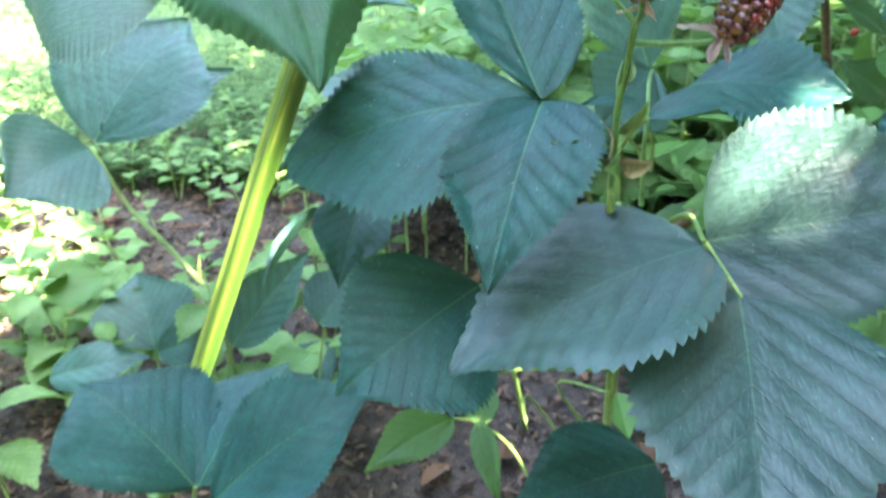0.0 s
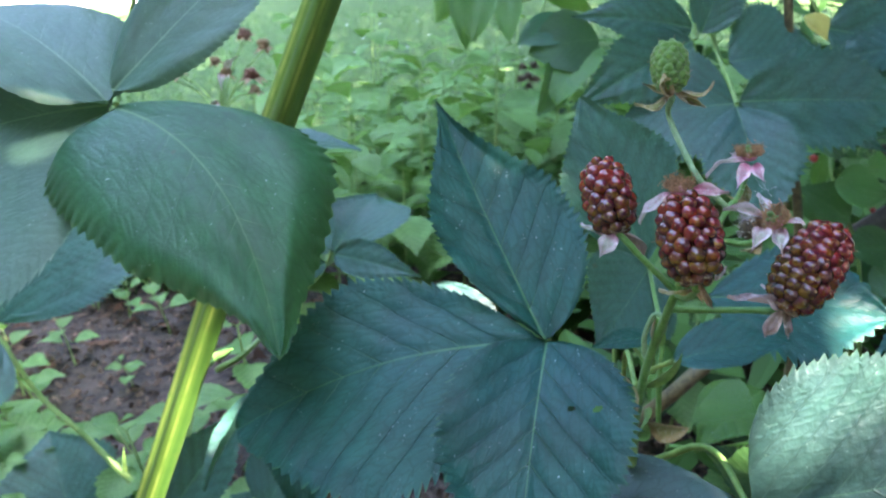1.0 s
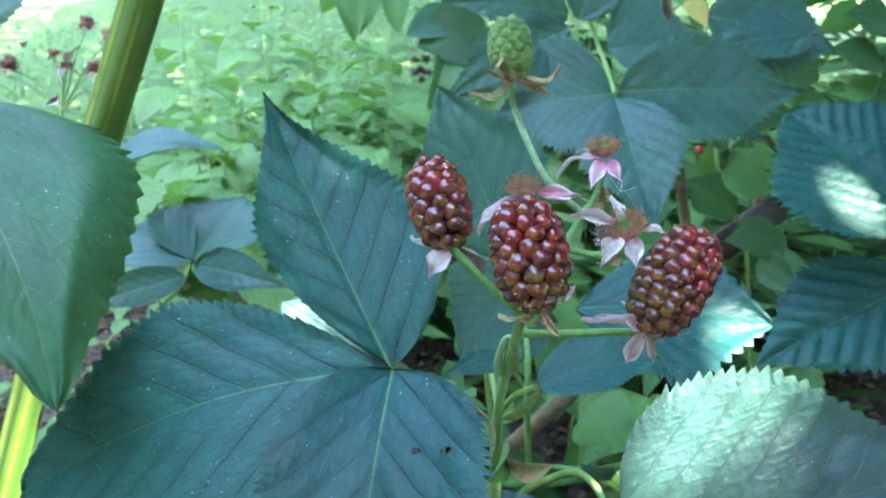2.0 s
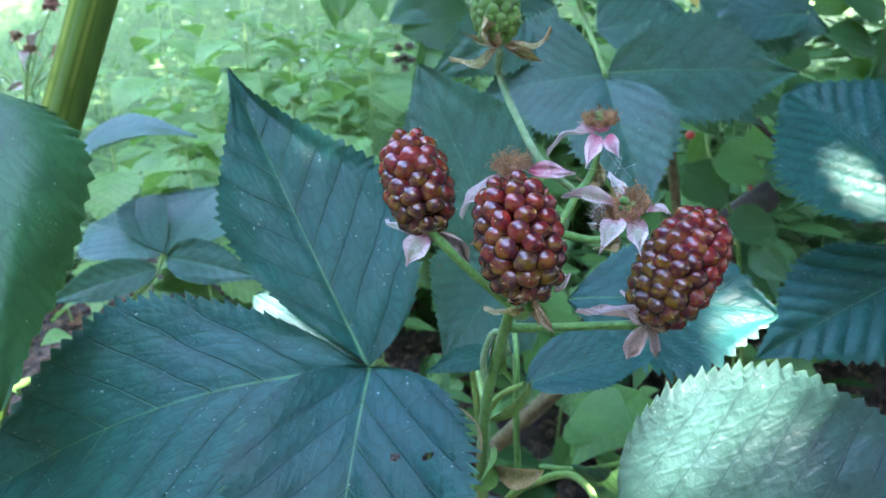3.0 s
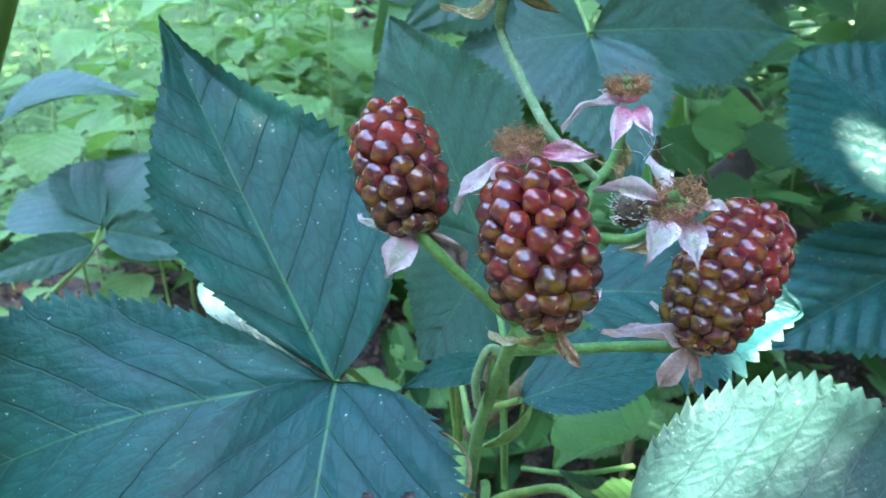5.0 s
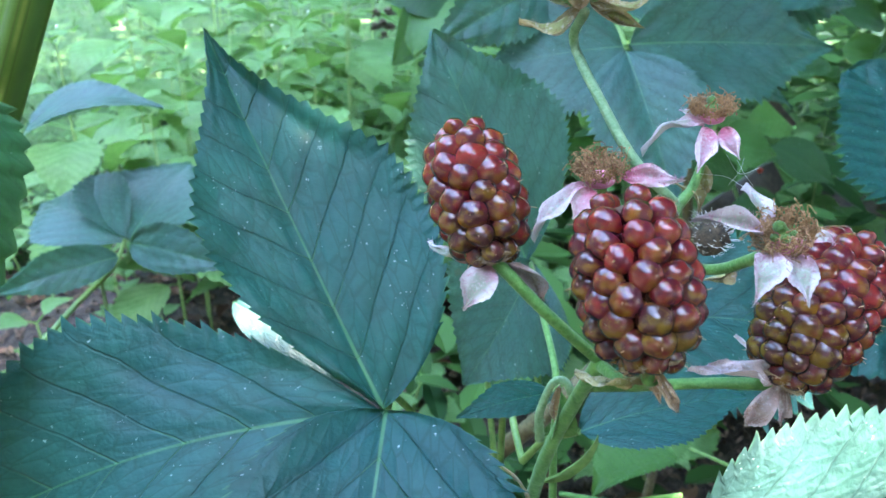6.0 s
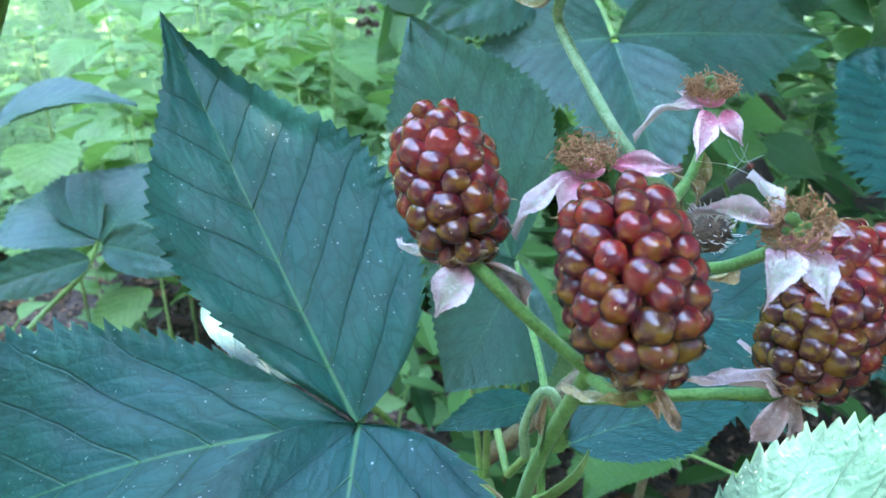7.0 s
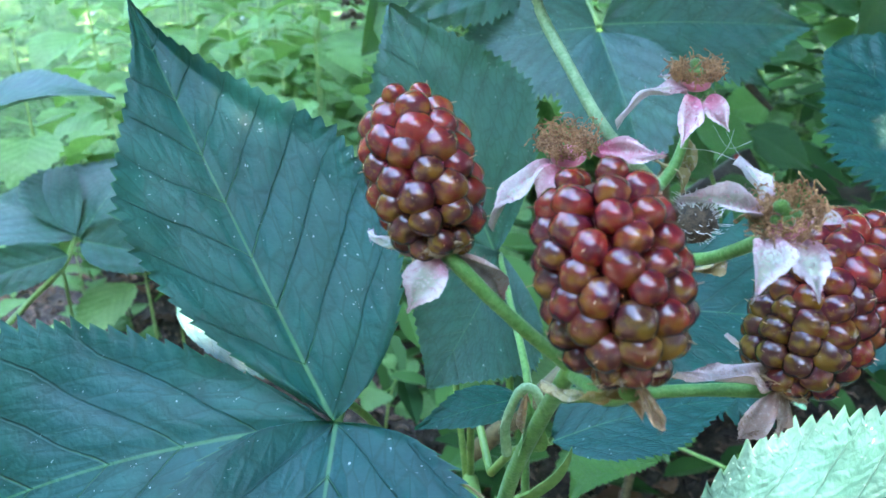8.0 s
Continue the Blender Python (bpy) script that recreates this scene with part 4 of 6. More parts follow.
part("petiole", tube([(0.3498, 0.5277, 0.4548), (0.3600, 0.7500, 0.3500), (0.4300, 0.8400, 0.2600)], [0.0013, 0.0014, 0.0018]), stem_green, bramble_two)
part("petiole", tube([(-0.1440, 0.5386, 0.7472), (-0.1584, 0.6116, 0.7591), (-0.1638, 0.6768, 0.7864), (-0.1000, 0.6000, 0.9300), (0.0200, 0.6500, 0.9300)], [0.0018, 0.0018, 0.0018, 0.002, 0.0024]), stem_green, leaf_l)
part("petiole", tube([(-0.2012, 0.4332, 0.2184), (-0.1200, 0.4600, 0.0800), (-0.1100, 0.4800, -0.0500)], [0.002, 0.0022, 0.0025]), stem_green, leaf_k)

# ---- fruits and flowers ----


def ball_mesh(name, radius, material, flat=0.92, level=3):
    bm = bmesh.new()
    bmesh.ops.create_icosphere(bm, subdivisions=level, radius=radius)
    for v in bm.verts:
        n = v.co.normalized()
        full = (abs(n.x) ** 2.4 + abs(n.y) ** 2.4 + abs(n.z) ** 2.4) ** (-1 / 2.4)
        v.co = n * radius * full * (1 + 0.07 * noise.noise(n * 1.5))
        v.co.z *= flat
        v.co.z += radius * 0.10 * max(0.0, n.z - 0.82) / 0.18
    mesh = bpy.data.meshes.new(name)
    bm.to_mesh(mesh)
    bm.free()
    for p in mesh.polygons:
        p.use_smooth = True
    mesh.materials.append(material)
    return mesh


def add_hairs(ob, dense, length, seed):
    """Short fine hairs standing on a part, in the part's own material."""
    rnd = random.Random(seed)
    bm = bmesh.new()
    bm.from_mesh(ob.data)
    faces = list(bm.faces)
    sizes = [f.calc_area() for f in faces]
    for face in rnd.choices(faces, sizes, k=min(700, int(sum(sizes) * dense))):
        p, n = face.calc_center_median(), face.normal.copy()
        p = p.lerp(rnd.choice(face.verts).co, rnd.uniform(0, 0.8))
        if rnd.random() < 0.5 and len(faces) < 300:
            n.negate()
        lean = Vector((rnd.uniform(-1, 1), rnd.uniform(-1, 1), rnd.uniform(-1, 1)))
        d = (n + lean * 0.6).normalized()
        a = d.cross(lean).normalized() * 0.00005
        c = d.cross(a)
        e = bm.verts.new(p + d * length * rnd.uniform(0.5, 1.2))
        ring = [bm.verts.new(p + a), bm.verts.new(p - a * 0.5 + c * 0.87), bm.verts.new(p - a * 0.5 - c * 0.87)]
        for i in range(3):
            bm.faces.new((ring[i], ring[(i + 1) % 3], e))
    bm.to_mesh(ob.data)
    bm.free()


def berry(parent, base, top, width, rows, around, olive, seed, label, drupes=None):
    """An aggregate fruit: a core with rings of separate drupelets, each with its dry style."""
    rnd = random.Random(seed)
    base, top = Vector(base), Vector(top)
    axis = top - base
    length = axis.length
    axis.normalize()
    a = axis.cross(Vector((0.2, -1, 0.1))).normalized()
    b = axis.cross(a)
    turn = Matrix((a, b, axis)).transposed().to_4x4()
    red, mid, oli = drupes or (drupe_red, drupe_mid, drupe_olive)
    bm = bmesh.new()
    bmesh.ops.create_uvsphere(bm, u_segments=20, v_segments=14, radius=0.5)
    for v in bm.verts:
        v.co = base + axis * (length * (0.5 + 0.86 * v.co.z)) + (a * v.co.x + b * v.co.y) * width * 0.66
    core = part("berry", bm, core_mat, parent, label)
    step = length / (rows - 0.1)
    meshes = {}
    styles = bmesh.new()
    origin = parent.location
    for i in range(rows):
        s = (i + 0.5) / rows
        swell = max(0.05, 1 - abs(2 * s - 1.0) ** 2.7) ** 0.5
        ring = width * 0.5 * swell
        n = max(1, round(around * (0.35 + 0.65 * swell)))
        if i == rows - 1:
            n = max(3, round(n * 0.6))
        size = max(step * 0.66, min(step * 0.80, math.pi * ring / n * 1.22))
        if i in (0, rows - 1):
            size = step * 0.58
        for j in range(n):
            w = 2 * math.pi * (j + 0.5 * (i % 2) + rnd.uniform(-0.11, 0.11)) / n
            r = size * rnd.uniform(0.90, 1.14)
            out = a * math.cos(w) + b * math.sin(w)
            tilt = (2 * s - 1) ** 3 * 0.9
            face = (out + axis * tilt).normalized()
            at = base + axis * (length * s + rnd.uniform(-0.13, 0.13) * step) + out * max(0.0, ring - r * rnd.uniform(0.84, 1.0))
            pick = s + rnd.uniform(-0.13, 0.13) + 0.15 * math.cos(w + 0.6)
            mat = oli if pick < olive else red if pick > 0.62 else mid
            key = mat.name
            if key not in meshes:
                meshes[key] = ball_mesh("drupelet", 1.0, mat)
            ob = new("drupelet", meshes[key])
            ob.parent = core
            spin = face.to_track_quat("Z", "Y").to_matrix().to_4x4() @ Matrix.Rotation(rnd.uniform(-0.5, 0.5), 4, "Z")
            ob.matrix_local = Matrix.Translation(at - origin) @ spin @ Matrix.Diagonal((r * rnd.uniform(0.95, 1.12), r * rnd.uniform(0.90, 1.02), r * 1.05, 1))
            if rnd.random() < 0.45 or i < 2:
                foot = at + face * r * 0.9
                away = (face + Vector((rnd.uniform(-1, 1), rnd.uniform(-1, 1), rnd.uniform(-1, 1))) * 0.9).normalized()
                tube([foot, foot + (face * 0.4 + away) * 0.0007, foot + face * 0.0003 + away * rnd.uniform(0.0006, 0.0015)], [0.00009, 0.00008, 0.00004], 4, 3, bm=styles)
    if not drupes:
        cup = bmesh.new()
        bmesh.ops.create_uvsphere(cup, u_segments=18, v_segments=8, radius=1.0)
        for v in cup.verts:
            n = v.co.copy()
            v.co = base + axis * (0.0008 + 0.0011 * n.z) + (a * n.x + b * n.y) * width * 0.24 * (1 + 0.25 * noise.noise(n * 3 + base * 50))
        add_hairs(part("calyx", cup, sepal_green, core, "brownish woolly calyx"), 3.0e6, 0.0012, seed)
    tagged(part("style", styles, style_mat, core, "thin dry brown styles"), "thin dry brown styles", kind="stuff")
    return core


def sepal(parent, base, tip, side, material, curl=0.1, wide=0.68):
    base, tip, side = Vector(base), Vector(tip), Vector(side)
    line = (tip - base).normalized()
    foot = base + line * (side - base).dot(line)
    side = foot + (side - foot) * wide
    ob = part("sepal", blade(base, tip, side, teeth=10, tooth=0.035, drip=0.7, cols=12, bend=curl, fold=0.25, quilt=0.0, wave=0.20, broad=0.36, pointed=0.85, seed=round(tip[0] * 1000)), material, parent)
    return ob


def open_sepal(parent, base, tip, width, material, curl, roll):
    """A felted sepal of a given width that lies open towards the sky side, turned about its length by roll degrees, with a curled point."""
    base, tip = Vector(base), Vector(tip)
    line = (tip - base).normalized()
    across = line.cross(Vector((-0.30, -0.62, 0.72))).normalized()
    across = Matrix.Rotation(radians(roll), 3, line) @ across
    rim = base.lerp(tip, 0.42) + across * width * 0.44
    return part("sepal", blade(base, tip, rim, teeth=10, tooth=0.03, drip=0.78, cols=14, bend=curl, fold=0.22, quilt=0.0, wave=0.16, broad=0.44, pointed=0.62, seed=round(tip[0] * 9000) % 97), material, parent)


def faded_flower(parent, centre, end, radius, seed, green):
    """What is left of a blossom: a receptacle with a wreath of curled brown stamens."""
    rnd = random.Random(seed)
    c, up = Vector(centre), Vector(end) - Vector(centre)
    up.normalize()
    a = up.cross(Vector((0.3, -1, 0.2))).normalized()
    b = up.cross(a)
    bm = bmesh.new()
    bmesh.ops.create_uvsphere(bm, u_segments=16, v_segments=10, radius=1)
    for v in bm.verts:
        v.co = c + (a * v.co.x + b * v.co.y) * radius * 0.52 + up * (v.co.z * 0.26 - 0.05) * radius
    head = part("flower_head", bm, sepal_pink, parent, "faded blossom with brown stamens")
    threads = bmesh.new()
    for i in range(230):
        w = rnd.uniform(0, 2 * math.pi)
        r = rnd.uniform(0.30, 0.80) * radius
        out = a * math.cos(w) + b * math.sin(w)
        aside = out.cross(up)
        p = c + out * r + up * radius * 0.15
        reach = rnd.uniform(0.45, 1.0) * radius
        bend = rnd.uniform(-0.9, 0.9)
        q = p + (up * rnd.uniform(0.4, 1.3) + out * 0.35 + aside * bend) * reach * 0.55
        e = q + (out * rnd.uniform(-0.9, 0.5) + up * rnd.uniform(-0.7, 0.5) + aside * rnd.uniform(-0.9, 0.9)) * reach * 0.5
        tube([p, q, e], [0.00010, 0.00009, 0.00008], 4, 4, bm=threads)
        knob = (e - q).normalized() * 0.0003
        tube([e - knob, e, e + knob], [0.00008, 0.00021, 0.00010], 4, 2, bm=threads)
    tagged(part("stamen", threads, stamen_mat, head, "curled dry brown stamens"), "curled dry brown stamens", kind="stuff")
    if green:
        mesh = ball_mesh("drupelet", 1.0, drupe_green, level=2)
        for k, (dx, dy, dz, r) in enumerate(((0, 0.1, 0.62, 0.19), (0.18, 0.22, 0.36, 0.15), (-0.16, -0.16, 0.38, 0.15), (0.12, -0.2, 0.34, 0.14), (-0.22, 0.15, 0.34, 0.13), (0.02, -0.02, 0.42, 0.16))):
            ob = new("drupelet", mesh)
            ob.parent = head
            ob.matrix_local = Matrix.Translation(c + (a * dx + b * dy + up * dz) * radius - parent.location) @ Matrix.Scale(r * radius, 4)
    return head


def dried_flower(parent, centre, end, radius, seed):
    rnd = random.Random(seed)
    c, up = Vector(centre), (Vector(end) - Vector(centre)).normalized()
    a = up.cross(Vector((0.3, -1, 0.2))).normalized()
    b = up.cross(a)
    bm = bmesh.new()
    bmesh.ops.create_icosphere(bm, subdivisions=3, radius=radius)
    for v in bm.verts:
        v.co *= 1 + 0.35 * noise.noise(v.co * 900)
        v.co += c
    head = part("flower_head", bm, dry_dark, parent, "black withered blossom with white fluff")
    fluff = bmesh.new()
    for i in range(330):
        d = Vector((rnd.gauss(0, 1), rnd.gauss(0, 1), rnd.gauss(0, 1))).normalized()
        if noise.noise(d * 2.2 + c * 40) < -0.05:
            continue
        p = c + d * radius * 0.85
        curl = (a * rnd.uniform(-1, 1) + b * rnd.uniform(-1, 1)) * radius * 0.35
        e = p + d * radius * rnd.uniform(0.1, 0.5) + up * radius * 0.2 + curl * 1.7
        tube([p, (p + e) / 2 + d * 0.0007, e], [0.00009, 0.00008, 0.00004], 4, 3, bm=fluff)
    tagged(part("fluff", fluff, white_fuzz, head, "greyish white fluff"), "greyish white fluff", kind="stuff")


def withered_head(parent, centre, radius, mat=None):
    """A small dry fruit: a handful of shrunken drupelets over a ragged star of dry sepals."""
    c = Vector(centre)
    rnd = random.Random(round(c.x * 9000) + round(c.z * 7000))
    bm = bmesh.new()
    bmesh.ops.create_icosphere(bm, subdivisions=2, radius=radius * 0.5)
    for v in bm.verts:
        v.co = c + v.co * (1 + 0.18 * noise.noise(v.co * 700))
    skin = mat or (withered_mat if rnd.random() < 0.6 else withered_red)
    head = part("dry_berry", bm, skin, parent, "shrunken brown berry")
    mesh = ball_mesh("drupelet", 1.0, skin, level=2)
    for i in range(15):
        d = Vector((rnd.gauss(0, 1), rnd.gauss(0, 1), rnd.gauss(0.3, 0.8))).normalized()
        ob = new("drupelet", mesh)
        ob.parent = head
        size = Matrix.Diagonal((*(radius * rnd.uniform(0.20, 0.36) for axis in range(3)), 1))
        ob.matrix_local = Matrix.Translation(c + d * radius * rnd.uniform(0.40, 0.62) - parent.location) @ size
    turn = rnd.uniform(0, 6)
    for i in range(5):
        w = turn + i * 1.257 + rnd.uniform(-0.25, 0.25)
        out = Vector((math.cos(w), math.sin(w), rnd.uniform(-0.75, 0.15))).normalized()
        foot = c - Vector((0, 0, radius * 0.45))
        tip = foot + out * radius * rnd.uniform(1.0, 1.5)
        rim = foot.lerp(tip, 0.4) + out.cross(Vector((0.2, -0.4, 0.9))).normalized() * radius * 0.26
        part("dry_sepal", blade(foot, tip, rim, teeth=0, cols=6, quilt=0.0, bend=0.12, fold=0.3, seed=i), mat or dry_sepal_mat, head)


withered_red = plain("withered_red_berry", (0.07, 0.022, 0.014), (0.20, 0.085, 0.05), 200, 0.6)
dry_sepal_mat = plain("dry_sepal", (0.22, 0.14, 0.09), (0.48, 0.34, 0.26), 300, 0.8)
withered_mat = plain("withered_berry", (0.10, 0.055, 0.025), (0.26, 0.17, 0.07), 200, 0.6)

cluster = thing("fruit_cluster", (0.0959, 0.4085, 0.6132), "ripening blackberry cluster with three red-brown fruits and faded flowers", "fruit cluster")
part("main_stem", tube([(0.0987, 0.4243, 0.5866), (0.0948, 0.4085, 0.6254), (0.0921, 0.3947, 0.6569), (0.0923, 0.3832, 0.6808), (0.0921, 0.3717, 0.7010), (0.0993, 0.3746, 0.7128), (0.1115, 0.3857, 0.7196), (0.1181, 0.3919, 0.7246)], [0.0021, 0.0019, 0.0018, 0.0017, 0.0016, 0.0014, 0.0012, 0.0011]), stem_pale, cluster)
part("thin_stem", tube([(0.1227, 0.4492, 0.5805), (0.1218, 0.4519, 0.6123), (0.1230, 0.4561, 0.6358), (0.1309, 0.4907, 0.6430), (0.1426, 0.5323, 0.6427)], [0.0015, 0.0014, 0.0013, 0.0012, 0.0011]), stem_pale, cluster)
part("pedicel", tube([(0.0918, 0.3712, 0.7009), (0.0843, 0.3714, 0.7083), (0.0773, 0.3725, 0.7156), (0.0725, 0.3750, 0.7210), (0.0704, 0.3771, 0.7229)], [0.0013, 0.0012, 0.0012, 0.0013, 0.0012]), stem_pale, cluster)
part("pedicel", tube([(0.0915, 0.3709, 0.7002), (0.0891, 0.3550, 0.7063), (0.0881, 0.3462, 0.7137)], [0.0013, 0.0012, 0.0014]), stem_pale, cluster)
part("pedicel", tube([(0.0922, 0.3768, 0.6913), (0.1038, 0.3733, 0.6916), (0.1179, 0.3692, 0.6925), (0.1292, 0.3630, 0.6942)], [0.0015, 0.0013, 0.0012, 0.0015]), stem_pale, cluster)
part("pedicel", tube([(0.1181, 0.3919, 0.7246), (0.1062, 0.3918, 0.7358), (0.1023, 0.4030, 0.7466), (0.1015, 0.4173, 0.7565), (0.0979, 0.4052, 0.7652)], [0.0011, 0.0012, 0.0011, 0.0011, 0.0011]), stem_woolly, cluster)
part("pedicel", tube([(0.1181, 0.3919, 0.7246), (0.1223, 0.3935, 0.7283), (0.1251, 0.3953, 0.7338), (0.1261, 0.3954, 0.7393)], [0.0013, 0.0011, 0.0009, 0.0012]), stem_pale, cluster)
part("pedicel", tube([(0.1079, 0.3821, 0.7170), (0.1186, 0.3779, 0.7153), (0.1198, 0.3680, 0.7218), (0.1190, 0.3577, 0.7299)], [0.0012, 0.0012, 0.0012, 0.0015]), stem_pale, cluster)
part("pedicel", tube([(0.1037, 0.3783, 0.7159), (0.1017, 0.3844, 0.7224), (0.0986, 0.3885, 0.7289), (0.0969, 0.3893, 0.7318)], [0.0012, 0.0012, 0.0011, 0.0014]), stem_pale, cluster)
part("bract", tube([(0.0946, 0.4040, 0.6560), (0.0921, 0.3996, 0.6680), (0.0940, 0.3972, 0.6782), (0.0968, 0.3956, 0.6786), (0.0984, 0.3945, 0.6735), (0.0972, 0.3952, 0.6690)], [0.0013, 0.0011, 0.0010, 0.0011, 0.0010, 0.0005]), stem_woolly, cluster, "pale woolly hooked bract")
open_sepal(cluster, (0.0955, 0.3966, 0.6772), (0.0962, 0.3985, 0.6640), 0.0034, sepal_dry, 0.10, 10)
part("bract", blade((0.0942, 0.4090, 0.6380), (0.1080, 0.3972, 0.6596), (0.0985, 0.4010, 0.6520), other=0.9, teeth=0, cols=10, quilt=0.0, bend=0.12, fold=0.2, seed=61), stem_green, cluster, "pale green leafy bract")
part("bract", blade((0.0916, 0.3899, 0.6688), (0.0917, 0.3879, 0.6824), (0.0886, 0.3886, 0.6769), teeth=0, cols=8, quilt=0.0, bend=0.2, fold=0.4, seed=62), stem_pale, cluster)
part("bract", blade((0.0895, 0.4008, 0.6254), (0.0852, 0.4066, 0.6467), (0.0865, 0.4026, 0.6382), teeth=0, cols=8, quilt=0.0, bend=0.2, fold=0.2, seed=63), sepal_green, cluster)
part("bract", blade((0.0963, 0.3990, 0.6251), (0.1106, 0.3890, 0.6283), (0.1013, 0.3931, 0.6325), teeth=0, cols=8, quilt=0.0, bend=0.1, fold=0.2, seed=64), sepal_green, cluster)
part("bract", blade((0.0955, 0.4016, 0.6306), (0.0860, 0.3886, 0.6260), (0.0890, 0.3917, 0.6350), teeth=0, cols=8, quilt=0.0, bend=0.1, fold=0.2, seed=65), stem_pale, cluster)
berry(cluster, (0.0701, 0.3767, 0.7231), (0.0674, 0.3943, 0.7454), 0.0192, 8, 8, 0.22, 1, "red-brown unripe blackberry")
berry(cluster, (0.0877, 0.3456, 0.7157), (0.0868, 0.3619, 0.7413), 0.0216, 9, 9, 0.30, 2, "red-brown unripe blackberry, olive towards its base")
berry(cluster, (0.1285, 0.3624, 0.6948), (0.1502, 0.3715, 0.7226), 0.0230, 10, 11, 0.36, 3, "dark red unripe blackberry, olive towards its base")
berry(cluster, (0.0978, 0.4061, 0.7672), (0.0985, 0.4158, 0.7845), 0.0142, 9, 10, 0.0, 4, "hard green unripe blackberry", drupes=(drupe_green, drupe_green, drupe_green))
open_sepal(cluster, (0.0692, 0.3766, 0.7226), (0.0628, 0.3732, 0.7154), 0.0076, sepal_mat, 0.18, -8)
open_sepal(cluster, (0.0722, 0.3772, 0.7226), (0.0813, 0.3790, 0.7124), 0.0060, sepal_grey, 0.12, 14)
sepal(cluster, (0.0675, 0.3819, 0.7213), (0.0612, 0.3923, 0.7220), (0.0637, 0.3882, 0.7200), sepal_mat, curl=0.1)
open_sepal(cluster, (0.0882, 0.3454, 0.7156), (0.0942, 0.3462, 0.7060), 0.0024, sepal_dry, 0.16, 25)
open_sepal(cluster, (0.0886, 0.3452, 0.7152), (0.0906, 0.3468, 0.7078), 0.0028, sepal_dry, -0.14, -20)
sepal(cluster, (0.0884, 0.3481, 0.7131), (0.0799, 0.3588, 0.7081), (0.0851, 0.3534, 0.7099), sepal_green, curl=-0.15)
sepal(cluster, (0.0964, 0.3517, 0.7137), (0.1020, 0.3558, 0.7162), (0.1005, 0.3531, 0.7145), sepal_mat)
open_sepal(cluster, (0.1272, 0.3622, 0.6958), (0.1078, 0.3640, 0.7012), 0.0058, sepal_grey, 0.10, 24)
open_sepal(cluster, (0.1276, 0.3614, 0.6957), (0.1246, 0.3648, 0.6832), 0.0058, sepal_grey, 0.14, -6)
open_sepal(cluster, (0.1294, 0.3614, 0.6950), (0.1336, 0.3648, 0.6822), 0.0032, sepal_grey, 0.12, 10)
sepal(cluster, (0.1273, 0.3677, 0.6955), (0.1261, 0.3750, 0.7000), (0.1260, 0.3718, 0.6982), sepal_grey, curl=0.1)
open_sepal(cluster, (0.0970, 0.4055, 0.7667), (0.0822, 0.4024, 0.7642), 0.0044, sepal_green, -0.25, 20)
open_sepal(cluster, (0.0962, 0.4040, 0.7664), (0.0918, 0.3990, 0.7752), 0.0058, sepal_green, -0.20, -10)
open_sepal(cluster, (0.0990, 0.4050, 0.7666), (0.1105, 0.3980, 0.7716), 0.0044, sepal_green, -0.22, -25)
open_sepal(cluster, (0.0995, 0.4060, 0.7668), (0.1083, 0.3979, 0.7625), 0.0036, sepal_green, -0.15, 30)
sepal(cluster, (0.0983, 0.4095, 0.7663), (0.0901, 0.4178, 0.7690), (0.0929, 0.4138, 0.7658), sepal_green, curl=-0.2)
faded_flower(cluster, (0.1263, 0.3964, 0.7434), (0.1258, 0.3960, 0.7490), 0.0056, 5, True)
open_sepal(cluster, (0.1240, 0.3952, 0.7418), (0.1096, 0.3958, 0.7366), 0.0042, sepal_mat, 0.16, 40)
open_sepal(cluster, (0.1246, 0.3940, 0.7412), (0.1177, 0.3859, 0.7343), 0.0056, sepal_pink, 0.10, -8)
open_sepal(cluster, (0.1275, 0.3935, 0.7414), (0.1286, 0.3872, 0.7360), 0.0048, sepal_pink, 0.14, 22)
open_sepal(cluster, (0.1242, 0.3975, 0.7424), (0.1205, 0.4005, 0.7440), 0.0036, sepal_mat, 0.12, 10)
open_sepal(cluster, (0.1285, 0.3985, 0.7424), (0.1340, 0.4040, 0.7440), 0.0040, sepal_mat, 0.12, -10)
faded_flower(cluster, (0.0974, 0.3902, 0.7334), (0.0966, 0.3898, 0.7392), 0.0064, 6, False)
open_sepal(cluster, (0.1012, 0.3878, 0.7342), (0.1149, 0.3861, 0.7327), 0.0054, sepal_pink, 0.12, 12)
open_sepal(cluster, (0.0935, 0.3882, 0.7325), (0.0808, 0.3843, 0.7232), 0.0044, sepal_mat, 0.12, 30)
open_sepal(cluster, (0.0942, 0.3868, 0.7322), (0.0893, 0.3845, 0.7272), 0.0070, sepal_pink, 0.12, -10)
faded_flower(cluster, (0.1166, 0.3550, 0.7320), (0.1138, 0.3536, 0.7372), 0.0060, 7, True)
open_sepal(cluster, (0.1130, 0.3572, 0.7328), (0.1002, 0.3590, 0.7366), 0.0052, sepal_mat, 0.10, 8)
open_sepal(cluster, (0.1162, 0.3594, 0.7332), (0.1166, 0.3690, 0.7374), 0.0036, sepal_mat, 0.12, 30)
open_sepal(cluster, (0.1126, 0.3533, 0.7310), (0.1042, 0.3448, 0.7262), 0.0066, sepal_mat, 0.12, -6)
open_sepal(cluster, (0.1170, 0.3520, 0.7310), (0.1146, 0.3438, 0.7248), 0.0058, sepal_mat, 0.14, 10)
open_sepal(cluster, (0.1214, 0.3548, 0.7318), (0.1284, 0.3560, 0.7300), 0.0040, sepal_mat, 0.10, -14)
